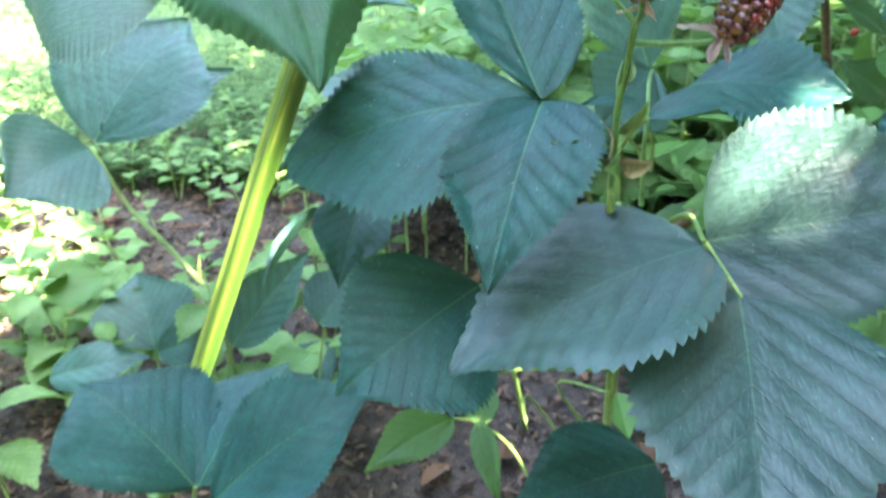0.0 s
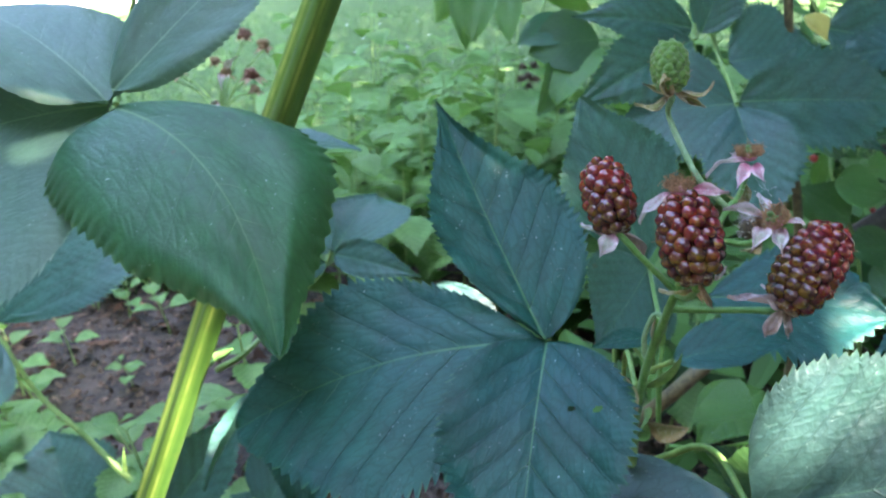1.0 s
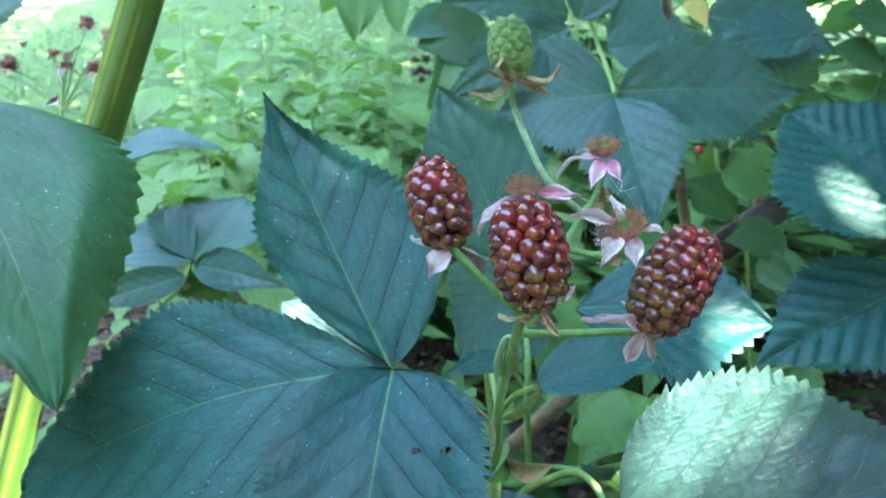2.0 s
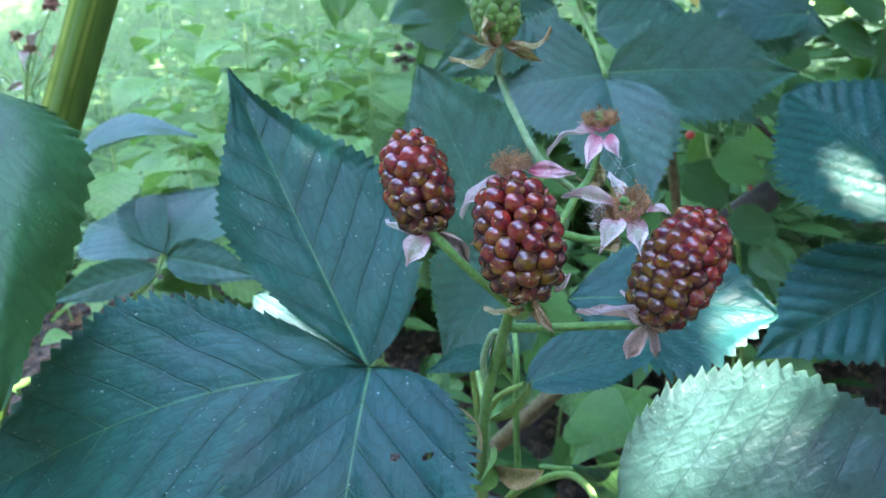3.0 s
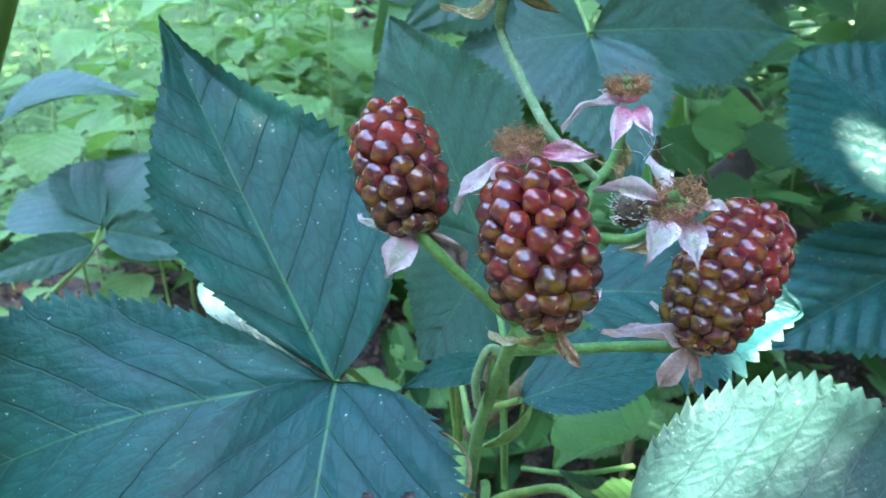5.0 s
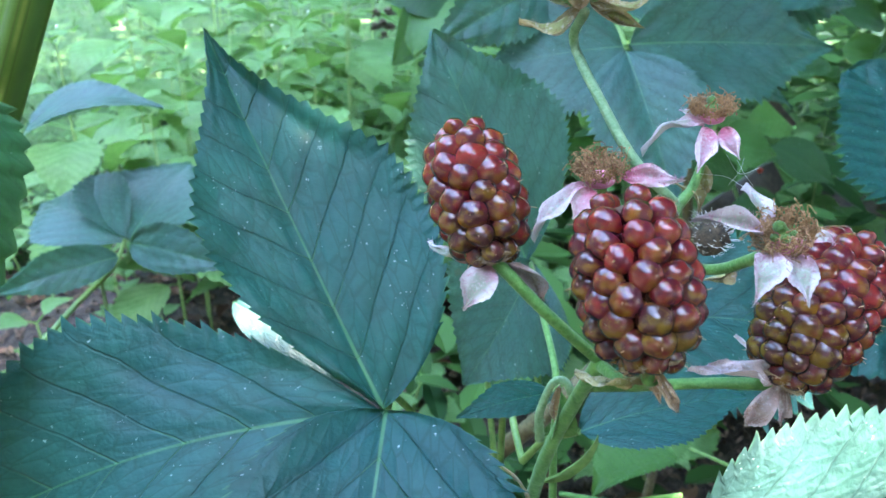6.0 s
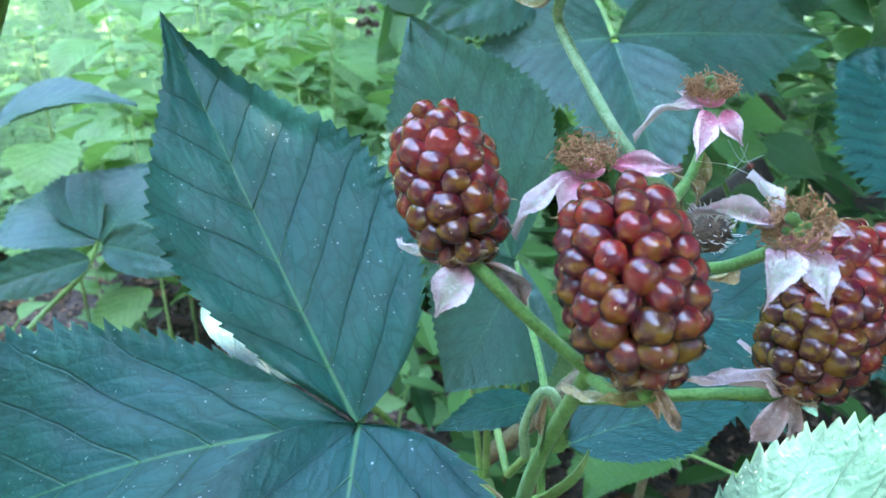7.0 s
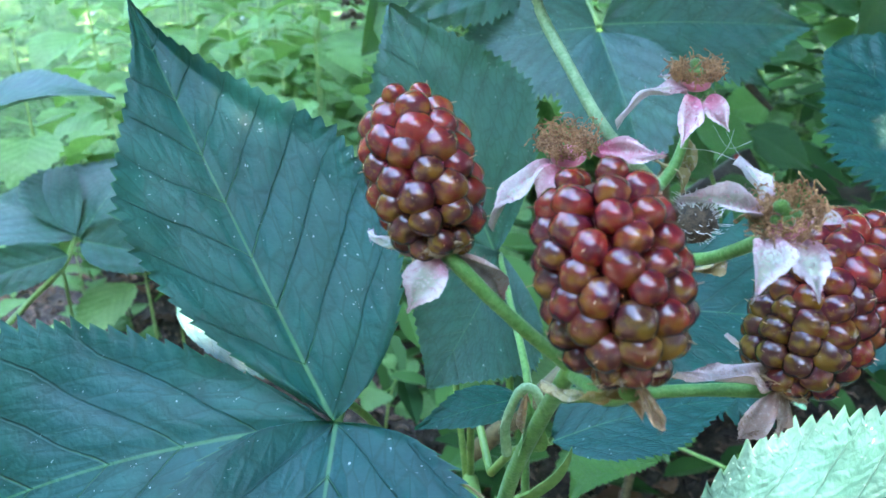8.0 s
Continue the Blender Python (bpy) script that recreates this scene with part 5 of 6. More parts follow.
dried_flower(cluster, (0.1277, 0.3916, 0.7162), (0.1285, 0.3916, 0.7213), 0.0042, 8)
sepal(cluster, (0.1254, 0.3930, 0.7223), (0.1186, 0.3949, 0.7288), (0.1212, 0.3919, 0.7243), sepal_green, curl=0.1)
sepal(cluster, (0.1259, 0.3963, 0.7246), (0.1266, 0.3981, 0.7334), (0.1225, 0.3969, 0.7283), sepal_green, curl=0.1)
sepal(cluster, (0.1271, 0.3795, 0.7146), (0.1191, 0.3805, 0.7116), (0.1219, 0.3792, 0.7154), sepal_green, curl=0.1)
cane = thing("blackberry_cane", (-0.422, 0.819, -0.04), "thick ribbed yellow-green blackberry cane", "cane")
part("stem", tube([(-0.4090, 0.8204, -0.0480), (-0.2990, 0.7770, 0.2000), (-0.2120, 0.7420, 0.4000), (-0.1260, 0.7070, 0.6000), (-0.0340, 0.6720, 0.8000), (0.1300, 0.6090, 1.1600)], [.0122, .0118, .0116, .0116, .0112, .010], sides=40, steps=10, ribs=0.15), cane_green, cane)
part("bud", tube([(-0.1501, 0.7093, 0.5069), (-0.1420, 0.7054, 0.5115), (-0.1350, 0.7020, 0.5170)], [.004, .003, .001]), stem_pale, cane)
part("thorn", tube([(-0.1696, 0.7679, 0.4685), (-0.1643, 0.7642, 0.4742), (-0.1606, 0.7605, 0.4794)], [.0025, .0016, .0003]), stem_pale, cane)
old_cane = thing("old_cane", (0.1738, 0.5797, 0.5124), "old brown cane lying in the bush", "cane")
part("stem", tube([(0.1787, 0.6569, 0.4357), (0.2035, 0.6308, 0.4850), (0.2294, 0.6281, 0.5120), (0.2514, 0.6467, 0.5098)], [.006, .006, .006, .0055]), cane_brown, old_cane)
part("stub", tube([(0.1607, 0.5201, 0.5224), (0.1747, 0.4927, 0.5383), (0.1891, 0.4676, 0.5603)], [.0013, .0013, .0012]), stem_pale, old_cane, "thin green petiole")
far_cluster = thing("fruit_cluster", (-0.1601, 0.9199, 0.6375), "small cluster of withered unripe blackberries", "fruit cluster")
part("stem", tube([(-0.1811, 0.9055, 0.5410), (-0.1657, 0.9101, 0.6112), (-0.1594, 0.9203, 0.6660), (-0.1550, 0.9301, 0.6920)], [0.0016, 0.0014, 0.0012, 0.001]), stem_green, far_cluster)
part("pedicel", tube([(-0.1583, 0.9202, 0.6660), (-0.1867, 0.9323, 0.6899), (-0.2158, 0.9394, 0.7008)], [0.0009, 0.0007, 0.0008]), stem_green, far_cluster)
withered_head(far_cluster, (-0.2156, 0.9410, 0.7049), 0.0072)
part("pedicel", tube([(-0.1583, 0.9202, 0.6660), (-0.1782, 0.9317, 0.6905), (-0.1990, 0.9383, 0.7019)], [0.0009, 0.0007, 0.0008]), stem_green, far_cluster)
withered_head(far_cluster, (-0.1987, 0.9399, 0.7061), 0.0097)
part("pedicel", tube([(-0.1583, 0.9202, 0.6660), (-0.1598, 0.9316, 0.6945), (-0.1622, 0.9379, 0.7100)], [0.0009, 0.0007, 0.0008]), stem_green, far_cluster)
withered_head(far_cluster, (-0.1619, 0.9395, 0.7141), 0.0065)
part("pedicel", tube([(-0.1583, 0.9202, 0.6660), (-0.1445, 0.9349, 0.7067), (-0.1316, 0.9446, 0.7343)], [0.0009, 0.0007, 0.0008]), stem_green, far_cluster)
withered_head(far_cluster, (-0.1313, 0.9462, 0.7385), 0.0084)
part("pedicel", tube([(-0.1583, 0.9202, 0.6660), (-0.1351, 0.9319, 0.7012), (-0.1127, 0.9385, 0.7235)], [0.0009, 0.0007, 0.0008]), stem_green, far_cluster)
withered_head(far_cluster, (-0.1125, 0.9401, 0.7276), 0.0091)
part("pedicel", tube([(-0.1583, 0.9202, 0.6660), (-0.1421, 0.9272, 0.6878), (-0.1267, 0.9292, 0.6966)], [0.0009, 0.0007, 0.0008]), stem_green, far_cluster)
withered_head(far_cluster, (-0.1265, 0.9308, 0.7008), 0.0104)
part("pedicel", tube([(-0.1583, 0.9202, 0.6660), (-0.1546, 0.9290, 0.6891), (-0.1517, 0.9327, 0.6993)], [0.0009, 0.0007, 0.0008]), stem_green, far_cluster)
withered_head(far_cluster, (-0.1514, 0.9343, 0.7034), 0.0072)
part("pedicel", tube([(-0.1583, 0.9202, 0.6660), (-0.1406, 0.9244, 0.6810), (-0.1237, 0.9236, 0.6829)], [0.0009, 0.0007, 0.0008]), stem_green, far_cluster)
withered_head(far_cluster, (-0.1234, 0.9252, 0.6871), 0.0072)
sepal(far_cluster, (-0.1597, 0.9144, 0.6784), (-0.1692, 0.9029, 0.6744), (-0.1648, 0.9067, 0.6712), sepal_mat)
sepal(far_cluster, (-0.1541, 0.9352, 0.7051), (-0.1378, 0.9284, 0.7191), (-0.1471, 0.9334, 0.7161), sepal_mat)
sepal(far_cluster, (-0.1543, 0.9342, 0.7025), (-0.1552, 0.9180, 0.6886), (-0.1595, 0.9266, 0.6956), sepal_mat)
sepal(far_cluster, (-0.1868, 0.9438, 0.7189), (-0.1870, 0.9356, 0.7254), (-0.1816, 0.9346, 0.7243), sepal_mat)
dark_cluster = thing("fruit_cluster", (0.3258, 1.7564, 0.5506), "dark dried berry cluster hanging over the lawn", "fruit cluster")
part("stem", tube([(0.3962, 1.8242, 0.7400), (0.3499, 1.7947, 0.6537), (0.3317, 1.7708, 0.5886)], [0.003, 0.0025, 0.002]), stem_green, dark_cluster)
withered_head(dark_cluster, (0.3153, 1.7648, 0.5694), 0.011, dry_dark)
withered_head(dark_cluster, (0.3388, 1.7636, 0.5721), 0.011, dry_dark)
withered_head(dark_cluster, (0.3258, 1.7564, 0.5506), 0.013, dry_dark)
withered_head(dark_cluster, (0.3103, 1.7558, 0.5455), 0.01, dry_dark)
withered_head(dark_cluster, (0.3406, 1.7527, 0.5448), 0.01, dry_dark)
withered_head(dark_cluster, (0.3258, 1.7490, 0.5320), 0.009, dry_dark)
shrub = thing("shrub_branch", (0.3046, 1.6355, 0.6496), "branch with broad smooth green leaves", "shrub")
part("branch", tube([(0.5013, 1.5771, 0.8228), (0.3608, 1.6119, 0.7402), (0.2442, 1.6614, 0.7006), (0.1455, 1.7363, 0.7298)], [0.006, 0.005, 0.004, 0.003]), stem_green, shrub)
leaflet(shrub, (0.4011, 1.5182, 0.6492), (0.2761, 1.5222, 0.6289), (0.3293, 1.5612, 0.6861), mat=leaf_wild, teeth=0, cols=12, bend=0.08, seed=90)
leaflet(shrub, (0.3588, 1.5544, 0.6760), (0.2572, 1.5297, 0.6433), (0.2889, 1.5636, 0.6823), mat=leaf_mid, teeth=0, cols=12, bend=0.08, seed=40)
leaflet(shrub, (0.2044, 1.6813, 0.7412), (0.1855, 1.5906, 0.6435), (0.2349, 1.6376, 0.6926), mat=leaf_fresh, teeth=0, cols=12, bend=0.08, seed=64)
leaflet(shrub, (0.1746, 1.7016, 0.7309), (0.1783, 1.6165, 0.6254), (0.1530, 1.6632, 0.6829), mat=leaf_fresh, teeth=0, cols=12, bend=0.08, seed=34)
leaflet(shrub, (0.2635, 1.6500, 0.7311), (0.2520, 1.5836, 0.6420), (0.2824, 1.6079, 0.6835), mat=leaf_fresh, teeth=0, cols=12, bend=0.08, seed=27)
leaflet(shrub, (0.1571, 1.7392, 0.7398), (0.1259, 1.6621, 0.6736), (0.1125, 1.6792, 0.7136), mat=leaf_fresh, teeth=0, cols=12, bend=0.08, seed=14)
leaflet(shrub, (0.3186, 1.6088, 0.7220), (0.3942, 1.5372, 0.6956), (0.3471, 1.5567, 0.7338), mat=leaf_fresh, teeth=0, cols=12, bend=0.08, seed=87)
leaflet(shrub, (0.3867, 1.5385, 0.6425), (0.3078, 1.4341, 0.5500), (0.2981, 1.5035, 0.5867), mat=leaf_fresh, teeth=0, cols=12, bend=0.08, seed=70)
leaflet(shrub, (0.3445, 1.5300, 0.6105), (0.2736, 1.4325, 0.5374), (0.2616, 1.4478, 0.5734), mat=leaf_wild, teeth=0, cols=12, bend=0.08, seed=30)
web = thing("spider_thread", (0.1272, 0.3855, 0.7365), "fine white spider threads between the sepals", "spider thread")
part("thread", tube([(0.1268, 0.3858, 0.7367), (0.1292, 0.3857, 0.7333), (0.1320, 0.3856, 0.7302)], [0.00004, 0.00004, 0.00004], 4, 5), white_fuzz, web)
part("thread", tube([(0.1253, 0.3877, 0.7374), (0.1288, 0.3868, 0.7330), (0.1337, 0.3869, 0.7339)], [0.00004, 0.00004, 0.00004], 4, 5), white_fuzz, web)
part("thread", tube([(0.1283, 0.3855, 0.7371), (0.1282, 0.3862, 0.7337), (0.1269, 0.3873, 0.7304)], [0.00004, 0.00004, 0.00004], 4, 5), white_fuzz, web)
part("thread", tube([(0.1182, 0.3861, 0.7341), (0.1251, 0.3867, 0.7327), (0.1152, 0.3670, 0.7382)], [0.00004, 0.00004, 0.00004], 4, 5), white_fuzz, web)
for i, ob in enumerate(list(cluster.children)):
    kind = ob.name.split(".")[0]
    if kind in ("pedicel", "main_stem"):
        add_hairs(ob, 1.3e6, 0.0008, i)
    elif kind in ("sepal", "bract"):
        add_hairs(ob, 3.0e6, 0.0010, i)

# ---- herbs of the bed and the lawn ----


def herb_leaf(bm, base, direction, size, rnd, droop=0.3, cols=8, rows_teeth=8, ratio=0.36):
    d = Vector(direction).normalized()
    across = d.cross(Vector((0, 0, 1)))
    if across.length < 0.05:
        across = Vector((1, 0, 0))
    across.normalize()
    across = (across + Vector((0, 0, rnd.uniform(-0.25, 0.25)))).normalized()
    tip = base + d * size + Vector((0, 0, -droop * size))
    side = base + (tip - base) * 0.42 + across * size * ratio
    blade(base, tip, side, bend=0.10, fold=0.12, seed=rnd.randint(0, 999), teeth=rows_teeth, cols=cols, tooth=0.10, quilt=0.0, wave=0.05, bm=bm)


def herb_plant(height, pairs, size, seed, label, droop=0.3):
    """An upright herb: stem with opposite pairs of toothed leaves and a tuft at the top."""
    rnd = random.Random(seed)
    plant = thing("herb_plant", (0, 0, 0), label, "herb", "herbs in the bed")
    lean = Vector((rnd.uniform(-0.06, 0.06), rnd.uniform(-0.06, 0.06), 0))
    part("stem", tube([(0, 0, -0.03), lean * 0.4 + Vector((0, 0, height * 0.5)), lean + Vector((0, 0, height))], [0.0028, 0.0022, 0.0012], 6, 4), herb_stem, plant)
    for i in range(pairs):
        k = 0.25 + 0.75 * (i + 1) / pairs
        at = lean * k * k + Vector((0, 0, height * k))
        w = i * math.pi / 2 + rnd.uniform(-0.3, 0.3)
        grow = size * (1.0 if k < 0.8 else 0.75 if k < 0.97 else 0.5) * rnd.uniform(0.85, 1.15)
        for s in (0, math.pi):
            d = Vector((math.cos(w + s), math.sin(w + s), 0.25 + 0.5 * (k > 0.9)))
            bm = bmesh.new()
            start = at + d * grow * 0.22
            tube([at, at + d * grow * 0.12, start], [0.0011, 0.0009, 0.0008], 5, 2, bm=bm)
            herb_leaf(bm, start, d, grow, rnd, droop)
            part("leaf", bm, leaf_herb, plant)
    return plant


herb_stem = plain("herb_stem", (0.14, 0.25, 0.06), (0.26, 0.38, 0.12), 80, 0.6)
masters = [herb_plant(0.58, 6, 0.125, 11, "pale green nettle-like herb with toothed leaves", 0.6),
           herb_plant(0.46, 5, 0.135, 12, "pale green broad-leaved herb with toothed leaves", 0.7),
           herb_plant(0.30, 4, 0.095, 13, "low light green herb with toothed leaves", 0.5),
           herb_plant(0.16, 3, 0.07, 14, "young light green herb seedling", 0.2)]
rnd = random.Random(5)
used = set()


def plant_herb(which, x, y, scale, turn):
    if x < 0.05 - 0.12 * (y - 0.2) and y > 1.6:
        which, scale = 3, scale * 0.75
    m = pose(x, y, ground_height(x, y), 0, 0, turn)
    ob = masters[which]
    if which in used:
        ob = copy_thing(ob, m)
    else:
        ob.matrix_basis = m
        used.add(which)
    ob.scale = (scale, scale, scale)


spots = []
for x0, x1, y0, y1, most, gap, kinds in ((-0.22, 0.85, 1.55, 2.15, 52, 0.080, (0, 0, 1, 1)), (-0.55, 1.2, 2.15, 3.1, 54, 0.11, (0, 1, 1, 2)),
                                         (0.6, 2.3, 1.4, 3.2, 40, 0.16, (1, 1, 2)), (-1.2, -0.3, 2.0, 2.7, 24, 0.13, (2, 3, 3)),
                                         (-1.15, -0.62, 0.95, 1.75, 20, 0.12, (2, 3, 3)), (-0.75, -0.1, 0.85, 1.25, 16, 0.12, (2, 3, 3))):
    near = []
    for i in range(900):
        x, y = rnd.uniform(x0, x1), rnd.uniform(y0, y1)
        if len(near) < most and all((x - a) ** 2 + (y - b) ** 2 > gap * gap for a, b in near):
            near.append((x, y))
            plant_herb(rnd.choice(kinds), x, y, rnd.uniform(0.8, 1.18), rnd.uniform(0, 360))
for x, y, which, scale in ((-0.50, 1.86, 3, 1.1), (-0.62, 1.95, 2, 0.9), (-0.42, 1.95, 3, 1.2), (-0.72, 2.02, 3, 1.0), (-0.86, 1.75, 3, 1.1), (-0.52, 1.60, 3, 0.5),
                           (-0.92, 1.55, 2, 0.8), (-0.80, 1.42, 3, 1.1), (-0.70, 1.30, 2, 0.7), (-0.95, 1.90, 2, 0.9), (-0.62, 1.12, 2, 0.9), (-0.50, 1.0, 3, 1.3),
                           (-0.38, 1.2, 3, 1.0), (-0.2, 1.3, 2, 0.8), (-1.05, 1.35, 2, 1.0), (-0.3, 1.0, 2, 1.0), (-0.05, 1.15, 3, 1.2), (0.25, 1.25, 3, 1.0),
                           (0.45, 1.2, 2, 1.0), (0.62, 1.3, 2, 1.1), (0.75, 1.15, 2, 1.2), (0.55, 1.0, 3, 1.3), (0.9, 1.4, 1, 1.0), (0.72, 1.55, 1, 1.0)):
    plant_herb(which, x, y, scale, rnd.uniform(0, 360))


def build_stuff(name, label, category, material, make, count, seed):
    rnd = random.Random(seed)
    verts, faces = [], []
    for i in range(count):
        make(rnd, verts, faces)
    mesh = bpy.data.meshes.new(name)
    mesh.from_pydata(verts, [], faces)
    mesh.materials.append(material)
    return tagged(new(name, mesh), label, category, kind="stuff")


def island(name, low, high, rough, glow=0.0):
    """A colour that differs from piece to piece of one mesh."""
    k = Nodes(name)
    each = k.n.new("ShaderNodeNewGeometry").outputs["Random Per Island"]
    colour = k.mix(each, low, high)
    k.set(Base_Color=colour, Roughness=rough)
    k.bsdf.inputs["Specular IOR Level"].default_value = 0.2
    if glow:
        trans = k.n.new("ShaderNodeBsdfTranslucent")
        k.link(colour, trans.inputs[0])
        both = k.n.new("ShaderNodeMixShader")
        both.inputs[0].default_value = glow
        k.link(k.bsdf.outputs[0], both.inputs[1])
        k.link(trans.outputs[0], both.inputs[2])
        k.link(both.outputs[0], k.out.inputs[0])
    return k.mat


def lawn_piece(rnd, verts, faces):
    """A grass blade or a clover leaf of three rounded lobes."""
    y = 2.1 + 8.5 * rnd.random() ** 1.7
    x = rnd.uniform(-0.62, 0.62) * (y + 1.2) - 0.02 * y
    if y < 2.7 and x > -0.4:
        y += 1.0
    z = ground_height(x, y)
    k = len(verts)
    if rnd.random() < 0.25:
        h, w, t = rnd.uniform(0.03, 0.08), rnd.uniform(0.0025, 0.005), rnd.uniform(0, 6.28)
        dx, dy = math.cos(t), math.sin(t)
        lx, ly = rnd.uniform(-0.04, 0.04), rnd.uniform(-0.04, 0.04)
        verts += [(x - dx * w, y - dy * w, z), (x + dx * w, y + dy * w, z), (x + dx * w * 0.7 + lx * 0.4, y + dy * w * 0.7 + ly * 0.4, z + h * 0.6),
                  (x - dx * w * 0.7 + lx * 0.4, y - dy * w * 0.7 + ly * 0.4, z + h * 0.6), (x + lx, y + ly, z + h)]
        faces += [(k, k + 1, k + 2, k + 3), (k + 3, k + 2, k + 4)]
    else:
        h, r = rnd.uniform(0.03, 0.09), rnd.uniform(0.009, 0.018)
        t = rnd.uniform(0, 6.28)
        verts.append((x, y, z + h))
        for lobe in range(3):
            a = t + lobe * 2.094
            m = len(verts)
            for d, s in ((-0.75, 0.75), (-0.35, 1.25), (0.35, 1.25), (0.75, 0.75)):
                verts.append((x + math.cos(a + d) * r * s, y + math.sin(a + d) * r * s, z + h + rnd.uniform(-0.3, 0.3) * r))
            faces.append((k, m, m + 1, m + 2, m + 3))


lawn_mat = island("lawn_blades", (0.022, 0.068, 0.016), (0.100, 0.190, 0.062), 0.75, 0.25)
build_stuff("lawn", "green lawn of grass and clover", "grass", lawn_mat, lawn_piece, 52000, 21)


def daisy_piece(rnd, verts, faces):
    y = rnd.uniform(3.5, 9)
    x = rnd.uniform(-0.5, 0.45) * y
    z = ground_height(x, y) + rnd.uniform(0.06, 0.1)
    k = len(verts)
    r = rnd.uniform(0.008, 0.014)
    verts.extend((x + math.cos(a) * r, y + math.sin(a) * r * 0.9, z + 0.3 * r * math.sin(a + 1)) for a in (i * 0.7854 for i in range(8)))
    faces.append(tuple(range(k, k + 8)))


build_stuff("lawn_flowers", "tiny white flowers scattered in the lawn", "flowers", white_fuzz, daisy_piece, 50, 22)


def litter_piece(rnd, verts, faces):
    x, y = rnd.uniform(-1.3, 1.2), rnd.uniform(0.5, 2.6)
    z = ground_height(x, y) + 0.004
    a, l, w = rnd.uniform(0, 6.28), rnd.uniform(0.003, 0.014), rnd.uniform(0.0015, 0.006)
    dx, dy = math.cos(a) * l, math.sin(a) * l
    ex, ey = -math.sin(a) * w, math.cos(a) * w
    t = rnd.uniform(0, 0.008)
    k = len(verts)
    verts += [(x - dx, y - dy, z), (x + ex, y + ey, z + t), (x + dx, y + dy, z + t * 0.5), (x - ex, y - ey, z),
              (x, y, z + 0.004 + t)]
    faces += [(k, k + 1, k + 4), (k + 1, k + 2, k + 4), (k + 2, k + 3, k + 4), (k + 3, k, k + 4)]


litter_mat = island("soil_litter", (0.018, 0.012, 0.009), (0.22, 0.15, 0.11), 0.9)
build_stuff("soil_litter", "crumbs of soil, chips and dead leaf bits", "litter", litter_mat, litter_piece, 15000, 23)



def dead_leaf_piece(rnd, verts, faces):
    """A curled dead leaf lying on the soil."""
    x, y = rnd.uniform(-1.5, 0.9), rnd.uniform(0.6, 2.3)
    z = ground_height(x, y) + 0.008
    a, l, w = rnd.uniform(0, 6.28), rnd.uniform(0.018, 0.045), rnd.uniform(0.010, 0.022)
    d, e = Vector((math.cos(a), math.sin(a), 0.0)), Vector((-math.sin(a), math.cos(a), 0.0))
    k = len(verts)
    for i in range(7):
        u = i / 6
        h = w * math.sin(math.pi * min(1, u * 1.05 + 0.03)) ** 0.8
        for v in (-1, 0, 1):
            p = Vector((x, y, z)) + d * (l * (2 * u - 1)) + e * (h * v)
            verts.append((p.x, p.y, p.z + abs(v) * h * rnd.uniform(0.2, 0.9) + 0.006 * math.sin(3 * u + a)))
    for i in range(6):
        for j in range(2):
            n = k + i * 3 + j
            faces.append((n, n + 1, n + 4, n + 3))


build_stuff("dead_leaves", "curled brown and reddish dead leaves on the soil", "leaves", island("dead_leaf", (0.05, 0.025, 0.015), (0.27, 0.15, 0.09), 0.85, 0.15), dead_leaf_piece, 170, 26)

# ---- shady thicket behind the fruits ----


def thicket_piece(rnd, verts, faces):
    """A broad leaf of eight corners, folded along its middle."""
    x = rnd.uniform(0.25, 2.6)
    y = rnd.uniform(0.95, 2.9)
    z = rnd.uniform(0.0, 0.42 + 0.25 * max(0.0, x - 0.5))
    if x < 0.55 and y > 1.4:
        z *= 0.5
    l, w = rnd.uniform(0.03, 0.065), rnd.uniform(0.016, 0.03)
    a, tilt = rnd.uniform(0, 6.28), rnd.uniform(-0.6, 0.25)
    d = Vector((math.cos(a) * math.cos(tilt), math.sin(a) * math.cos(tilt), math.sin(tilt)))
    s = Vector((-math.sin(a), math.cos(a), rnd.uniform(-0.3, 0.3))).normalized()
    up = d.cross(s)
    c = Vector((x, y, z))
    k = len(verts)
    outline = ((-1, 0), (-0.6, 0.75), (0, 1), (0.55, 0.7), (1.15, 0), (0.55, -0.7), (0, -1), (-0.6, -0.75))
    verts.extend(tuple(c + d * (l * p) + s * (w * q) + up * (abs(q) * w * 0.35)) for p, q in outline)
    verts.append(tuple(c))
    faces.extend((k + i, k + (i + 1) % 8, k + 8) for i in range(8))


thicket_mat = island("thicket_leaves", (0.014, 0.050, 0.012), (0.075, 0.18, 0.04), 0.6, 0.22)
build_stuff("thicket", "dense dark green undergrowth in deep shade", "undergrowth", thicket_mat, thicket_piece, 2600, 24)

# ---- an unseen hedge added round the garden, behind and beside the view ----


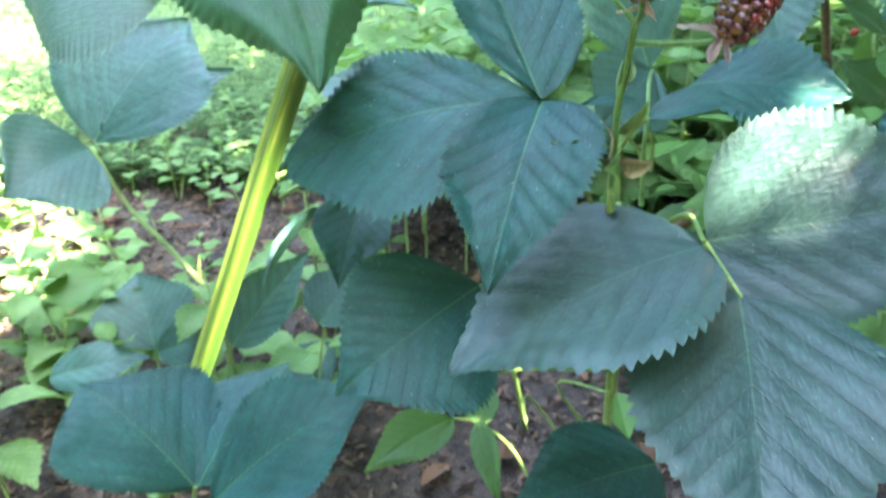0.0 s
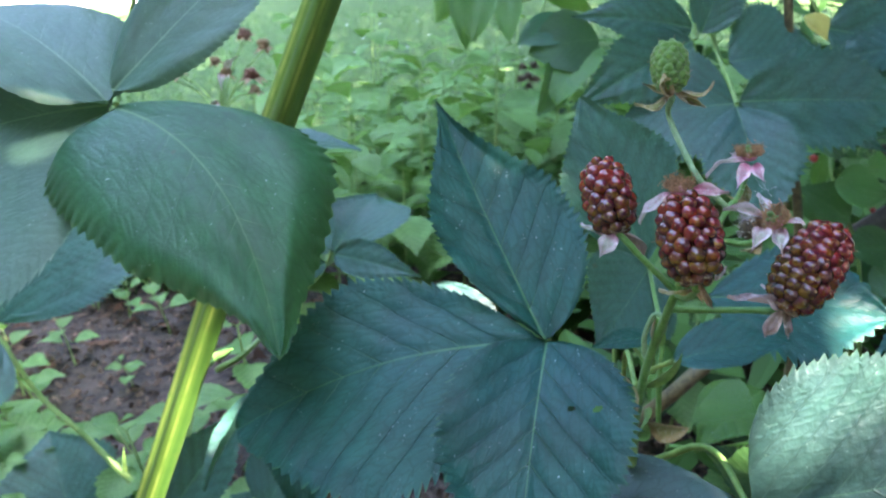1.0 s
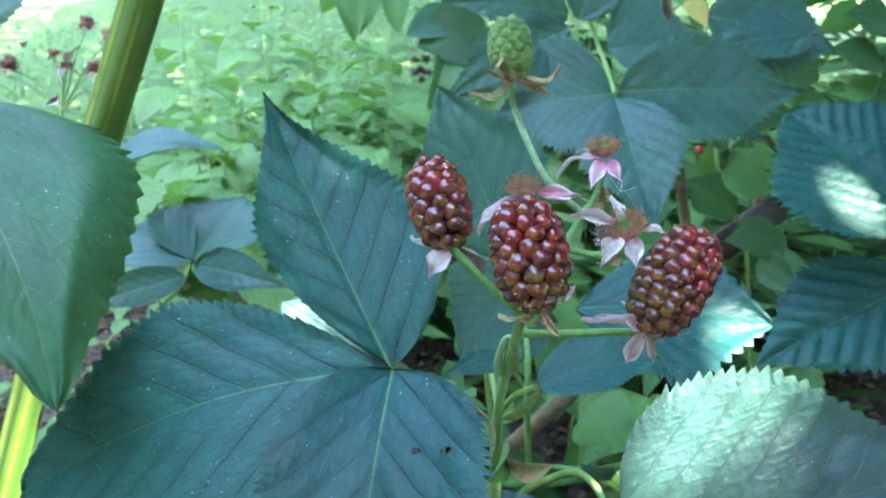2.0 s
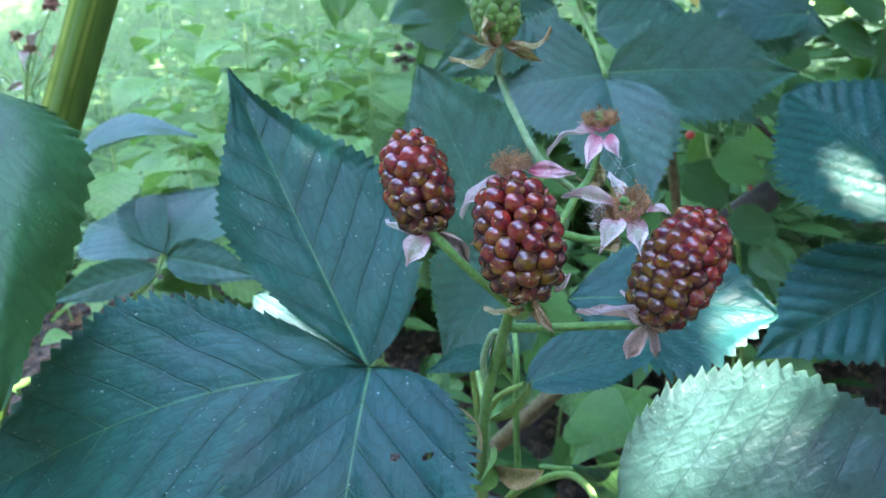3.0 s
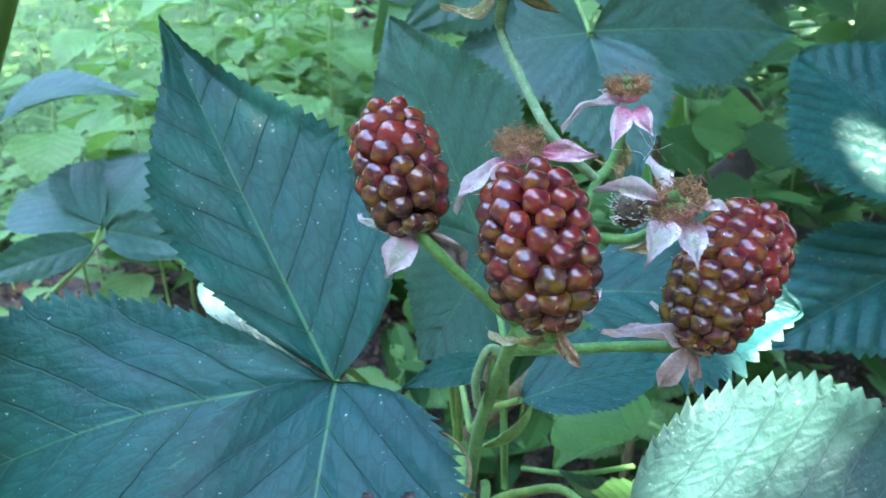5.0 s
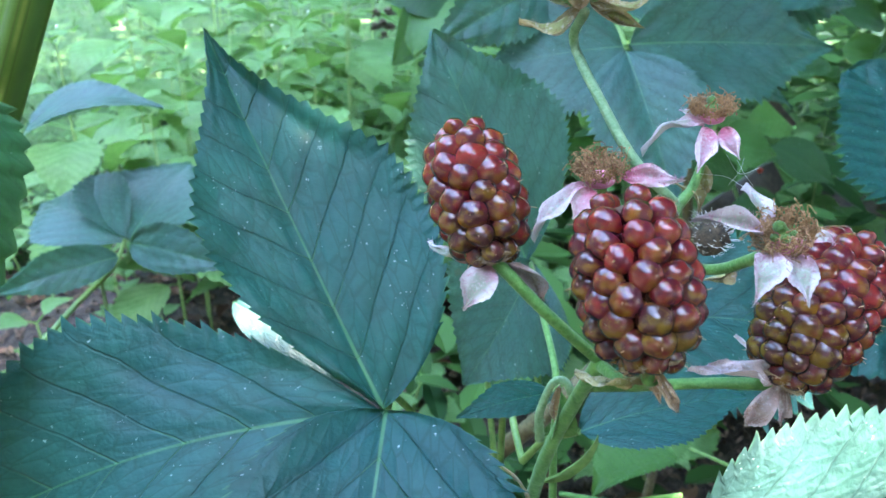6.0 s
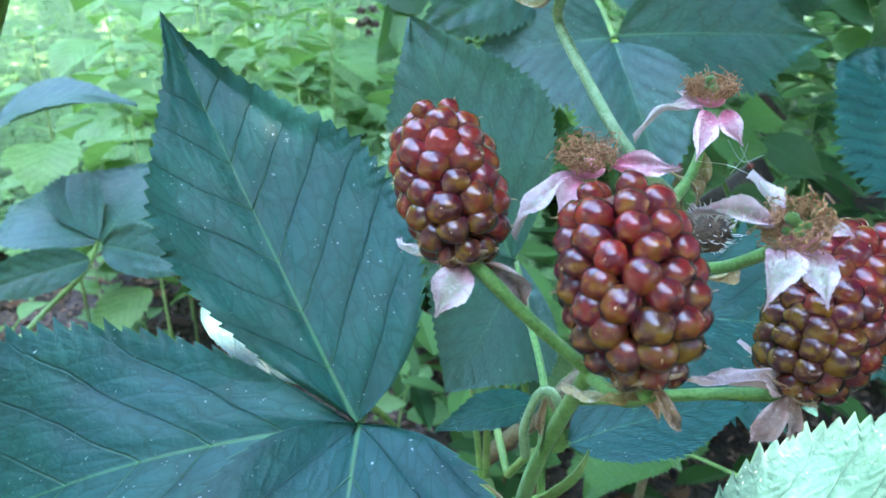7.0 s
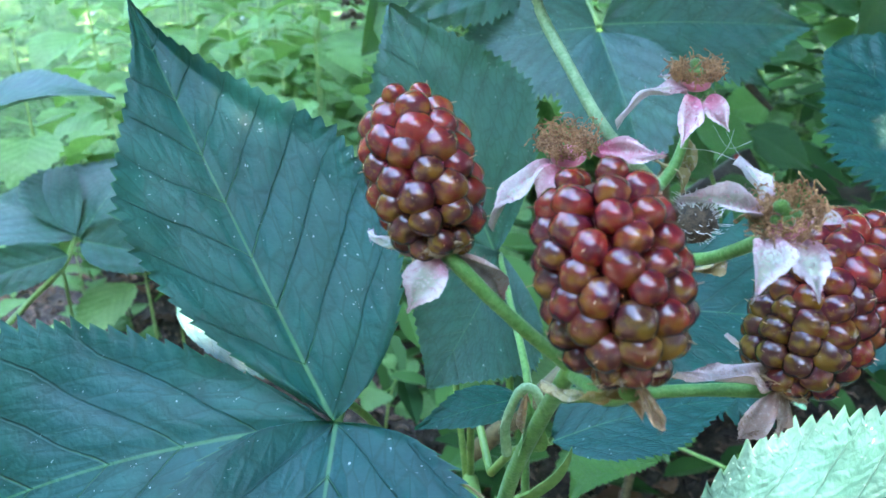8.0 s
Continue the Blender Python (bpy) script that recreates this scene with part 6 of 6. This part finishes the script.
def hedge_piece(rnd, verts, faces):
    far = rnd.random() < 0.35
    t = rnd.uniform(radians(30), radians(150)) if far else rnd.uniform(radians(-215), radians(35))
    r = (30.0 if far else 3.5) + 0.5 * noise.noise((math.cos(t) * 2, math.sin(t) * 2, 4)) + rnd.uniform(-0.3, 0.3)
    top = (17.0 if far else 4.7) + 0.9 * noise.noise((math.cos(t) * 3, math.sin(t) * 3, 8))
    c = Vector((0.3 + math.cos(t) * r, 0.4 + math.sin(t) * r, -0.04 + (top + 0.04) * rnd.random()))
    l, w, a = rnd.uniform(0.07, 0.13), rnd.uniform(0.05, 0.08), rnd.uniform(0, 6.28)
    if far:
        l, w = l * 6, w * 6
    d = Vector((math.cos(a), math.sin(a), rnd.uniform(-0.8, 0.4))).normalized()
    s = d.cross(Vector((math.cos(t), math.sin(t), 0.6))).normalized()
    k = len(verts)
    verts.extend(tuple(c + d * (l * p) + s * (w * q)) for p, q in ((-1, 0), (-0.4, 0.9), (0.4, 0.8), (1.1, 0), (0.4, -0.8), (-0.4, -0.9)))
    faces.append(tuple(range(k, k + 6)))


build_stuff("hedge", "unseen tall dark green hedge added to close in the garden and low sky", "hedge", island("hedge_leaves", (0.02, 0.06, 0.015), (0.06, 0.13, 0.03), 0.55, 0.2), hedge_piece, 32000, 31)

# ---- unseen trees added to shade the bush and the lawn ----


def build_tree(foot, centre, radii, count, seed, label, leaf=1.0):
    rnd = random.Random(seed)
    foot, centre = Vector(foot), Vector(centre)
    tree = thing("shade_tree", foot, label, "tree", "garden trees")
    fork = foot.lerp(centre, 0.35)
    fork.z = 3.0
    part("trunk", tube([foot - Vector((0, 0, 0.1)), foot + Vector((0.04, 0.03, 1.2)), foot.lerp(fork, 0.5) + Vector((0, 0, 0.9)), fork, centre], [0.17, 0.14, 0.13, 0.11, 0.05], 14, 6), bark_mat, tree)
    for i in range(7):
        w = i * 0.9
        e = centre + Vector((math.cos(w) * radii[0] * 0.7, math.sin(w) * radii[1] * 0.7, 0.2))
        part("limb", tube([fork, fork.lerp(e, 0.5) + Vector((0, 0, 0.25)), e], [0.06, 0.04, 0.012], 8, 5), bark_mat, tree)
    verts, faces = [], []
    a = SUN.cross(Vector((1, 0, 0))).normalized()
    b = SUN.cross(a)
    for i in range(count):
        c = Vector([m + rnd.uniform(-r, r) for m, r in zip(centre, radii)])
        l, w, t = leaf * rnd.uniform(0.06, 0.10), leaf * rnd.uniform(0.035, 0.055), rnd.uniform(0, 6.28)
        droop, lean, tilt = rnd.uniform(-0.5, 0.3), rnd.uniform(-0.5, 0.5), rnd.uniform(-0.5, 0.5)
        if sum(((p - m) / r) ** 2 for p, m, r in zip(c, centre, radii)) > 1:
            continue
        if any(math.hypot((c - Vector(g)).dot(a), (c - Vector(g)).dot(b)) < r + 0.055 for *g, r in GAPS):
            continue
        shade = c - SUN * ((c.z - 0.65) / SUN.z)
        if not (-0.42 < shade.x < 0.5 and 0.1 < shade.y < 1.05) and noise.noise((shade.x * 5, shade.y * 5, 9.0)) > (0.60 if shade.x > -1.6 and shade.y > 2.7 else 0.30 if shade.y > 6 else 0.36 if -0.3 < shade.x < 1.0 and 1.2 < shade.y < 2.7 else 0.42):
            continue
        d = Vector((math.cos(t), math.sin(t), droop)).normalized()
        s = d.cross(Vector((lean, tilt, 1))).normalized()
        k = len(verts)
        verts.extend(tuple(c + d * (l * p) + s * (w * q) - foot) for p, q in ((-1, 0), (-0.4, 0.9), (0.4, 0.8), (1.1, 0), (0.4, -0.8), (-0.4, -0.9)))
        faces.append(tuple(range(k, k + 6)))
    mesh = bpy.data.meshes.new("crown")
    mesh.from_pydata(verts, [], faces)
    mesh.materials.append(tree_leaf_mat)
    crown = new("crown", mesh)
    crown.parent = tree


# places to be sunlit: gaps cut through the added crowns, and how wide each is
GAPS = (
    (0.1540, 0.3935, 0.6065, 0.0032),
    (0.1639, 0.3926, 0.6273, -0.0053),
    (0.2051, 0.4046, 0.6337, -0.0090),
    (0.2100, 0.4455, 0.6390, -0.0230),
    (0.3138, 0.5202, 0.6558, 0.0046),
    (0.0357, 0.5350, 0.6515, 0.0204),
    (-0.2040, 0.5480, 0.7230, 0.0040),
    (-0.1982, 0.7078, 0.4509, 0.0081),
    (-4.900, 13.600, 0.000, 2.400),
    (-0.845, 1.551, 0.293, 0.120),
    (-0.773, 1.376, 0.159, 0.100),
    (-2.100, 4.250, 0.000, 0.420),
)
tree_leaf_mat = island("tree_leaves", (0.05, 0.12, 0.03), (0.10, 0.20, 0.05), 0.5, 0.35)
bark_mat = plain("tree_bark", (0.05, 0.04, 0.03), (0.16, 0.13, 0.10), 12, 0.9, 0.006)
build_tree((4.4, 0.6, GROUND), (1.5, 0.45, 3.1), (1.5, 2.3, 0.55), 26000, 77, "unseen tree added to shade the bush, with gaps cut in its crown")
build_tree((8.8, 3.4, GROUND), (3.5, 5.3, 4.6), (4.5, 5.8, 0.9), 52000, 78, "unseen tree added to shade the lawn")
build_tree((9.5, 13.0, GROUND), (3.6, 14.0, 6.5), (8.5, 6.5, 1.0), 30000, 79, "unseen tree added to darken the far side of the lawn", 2.2)
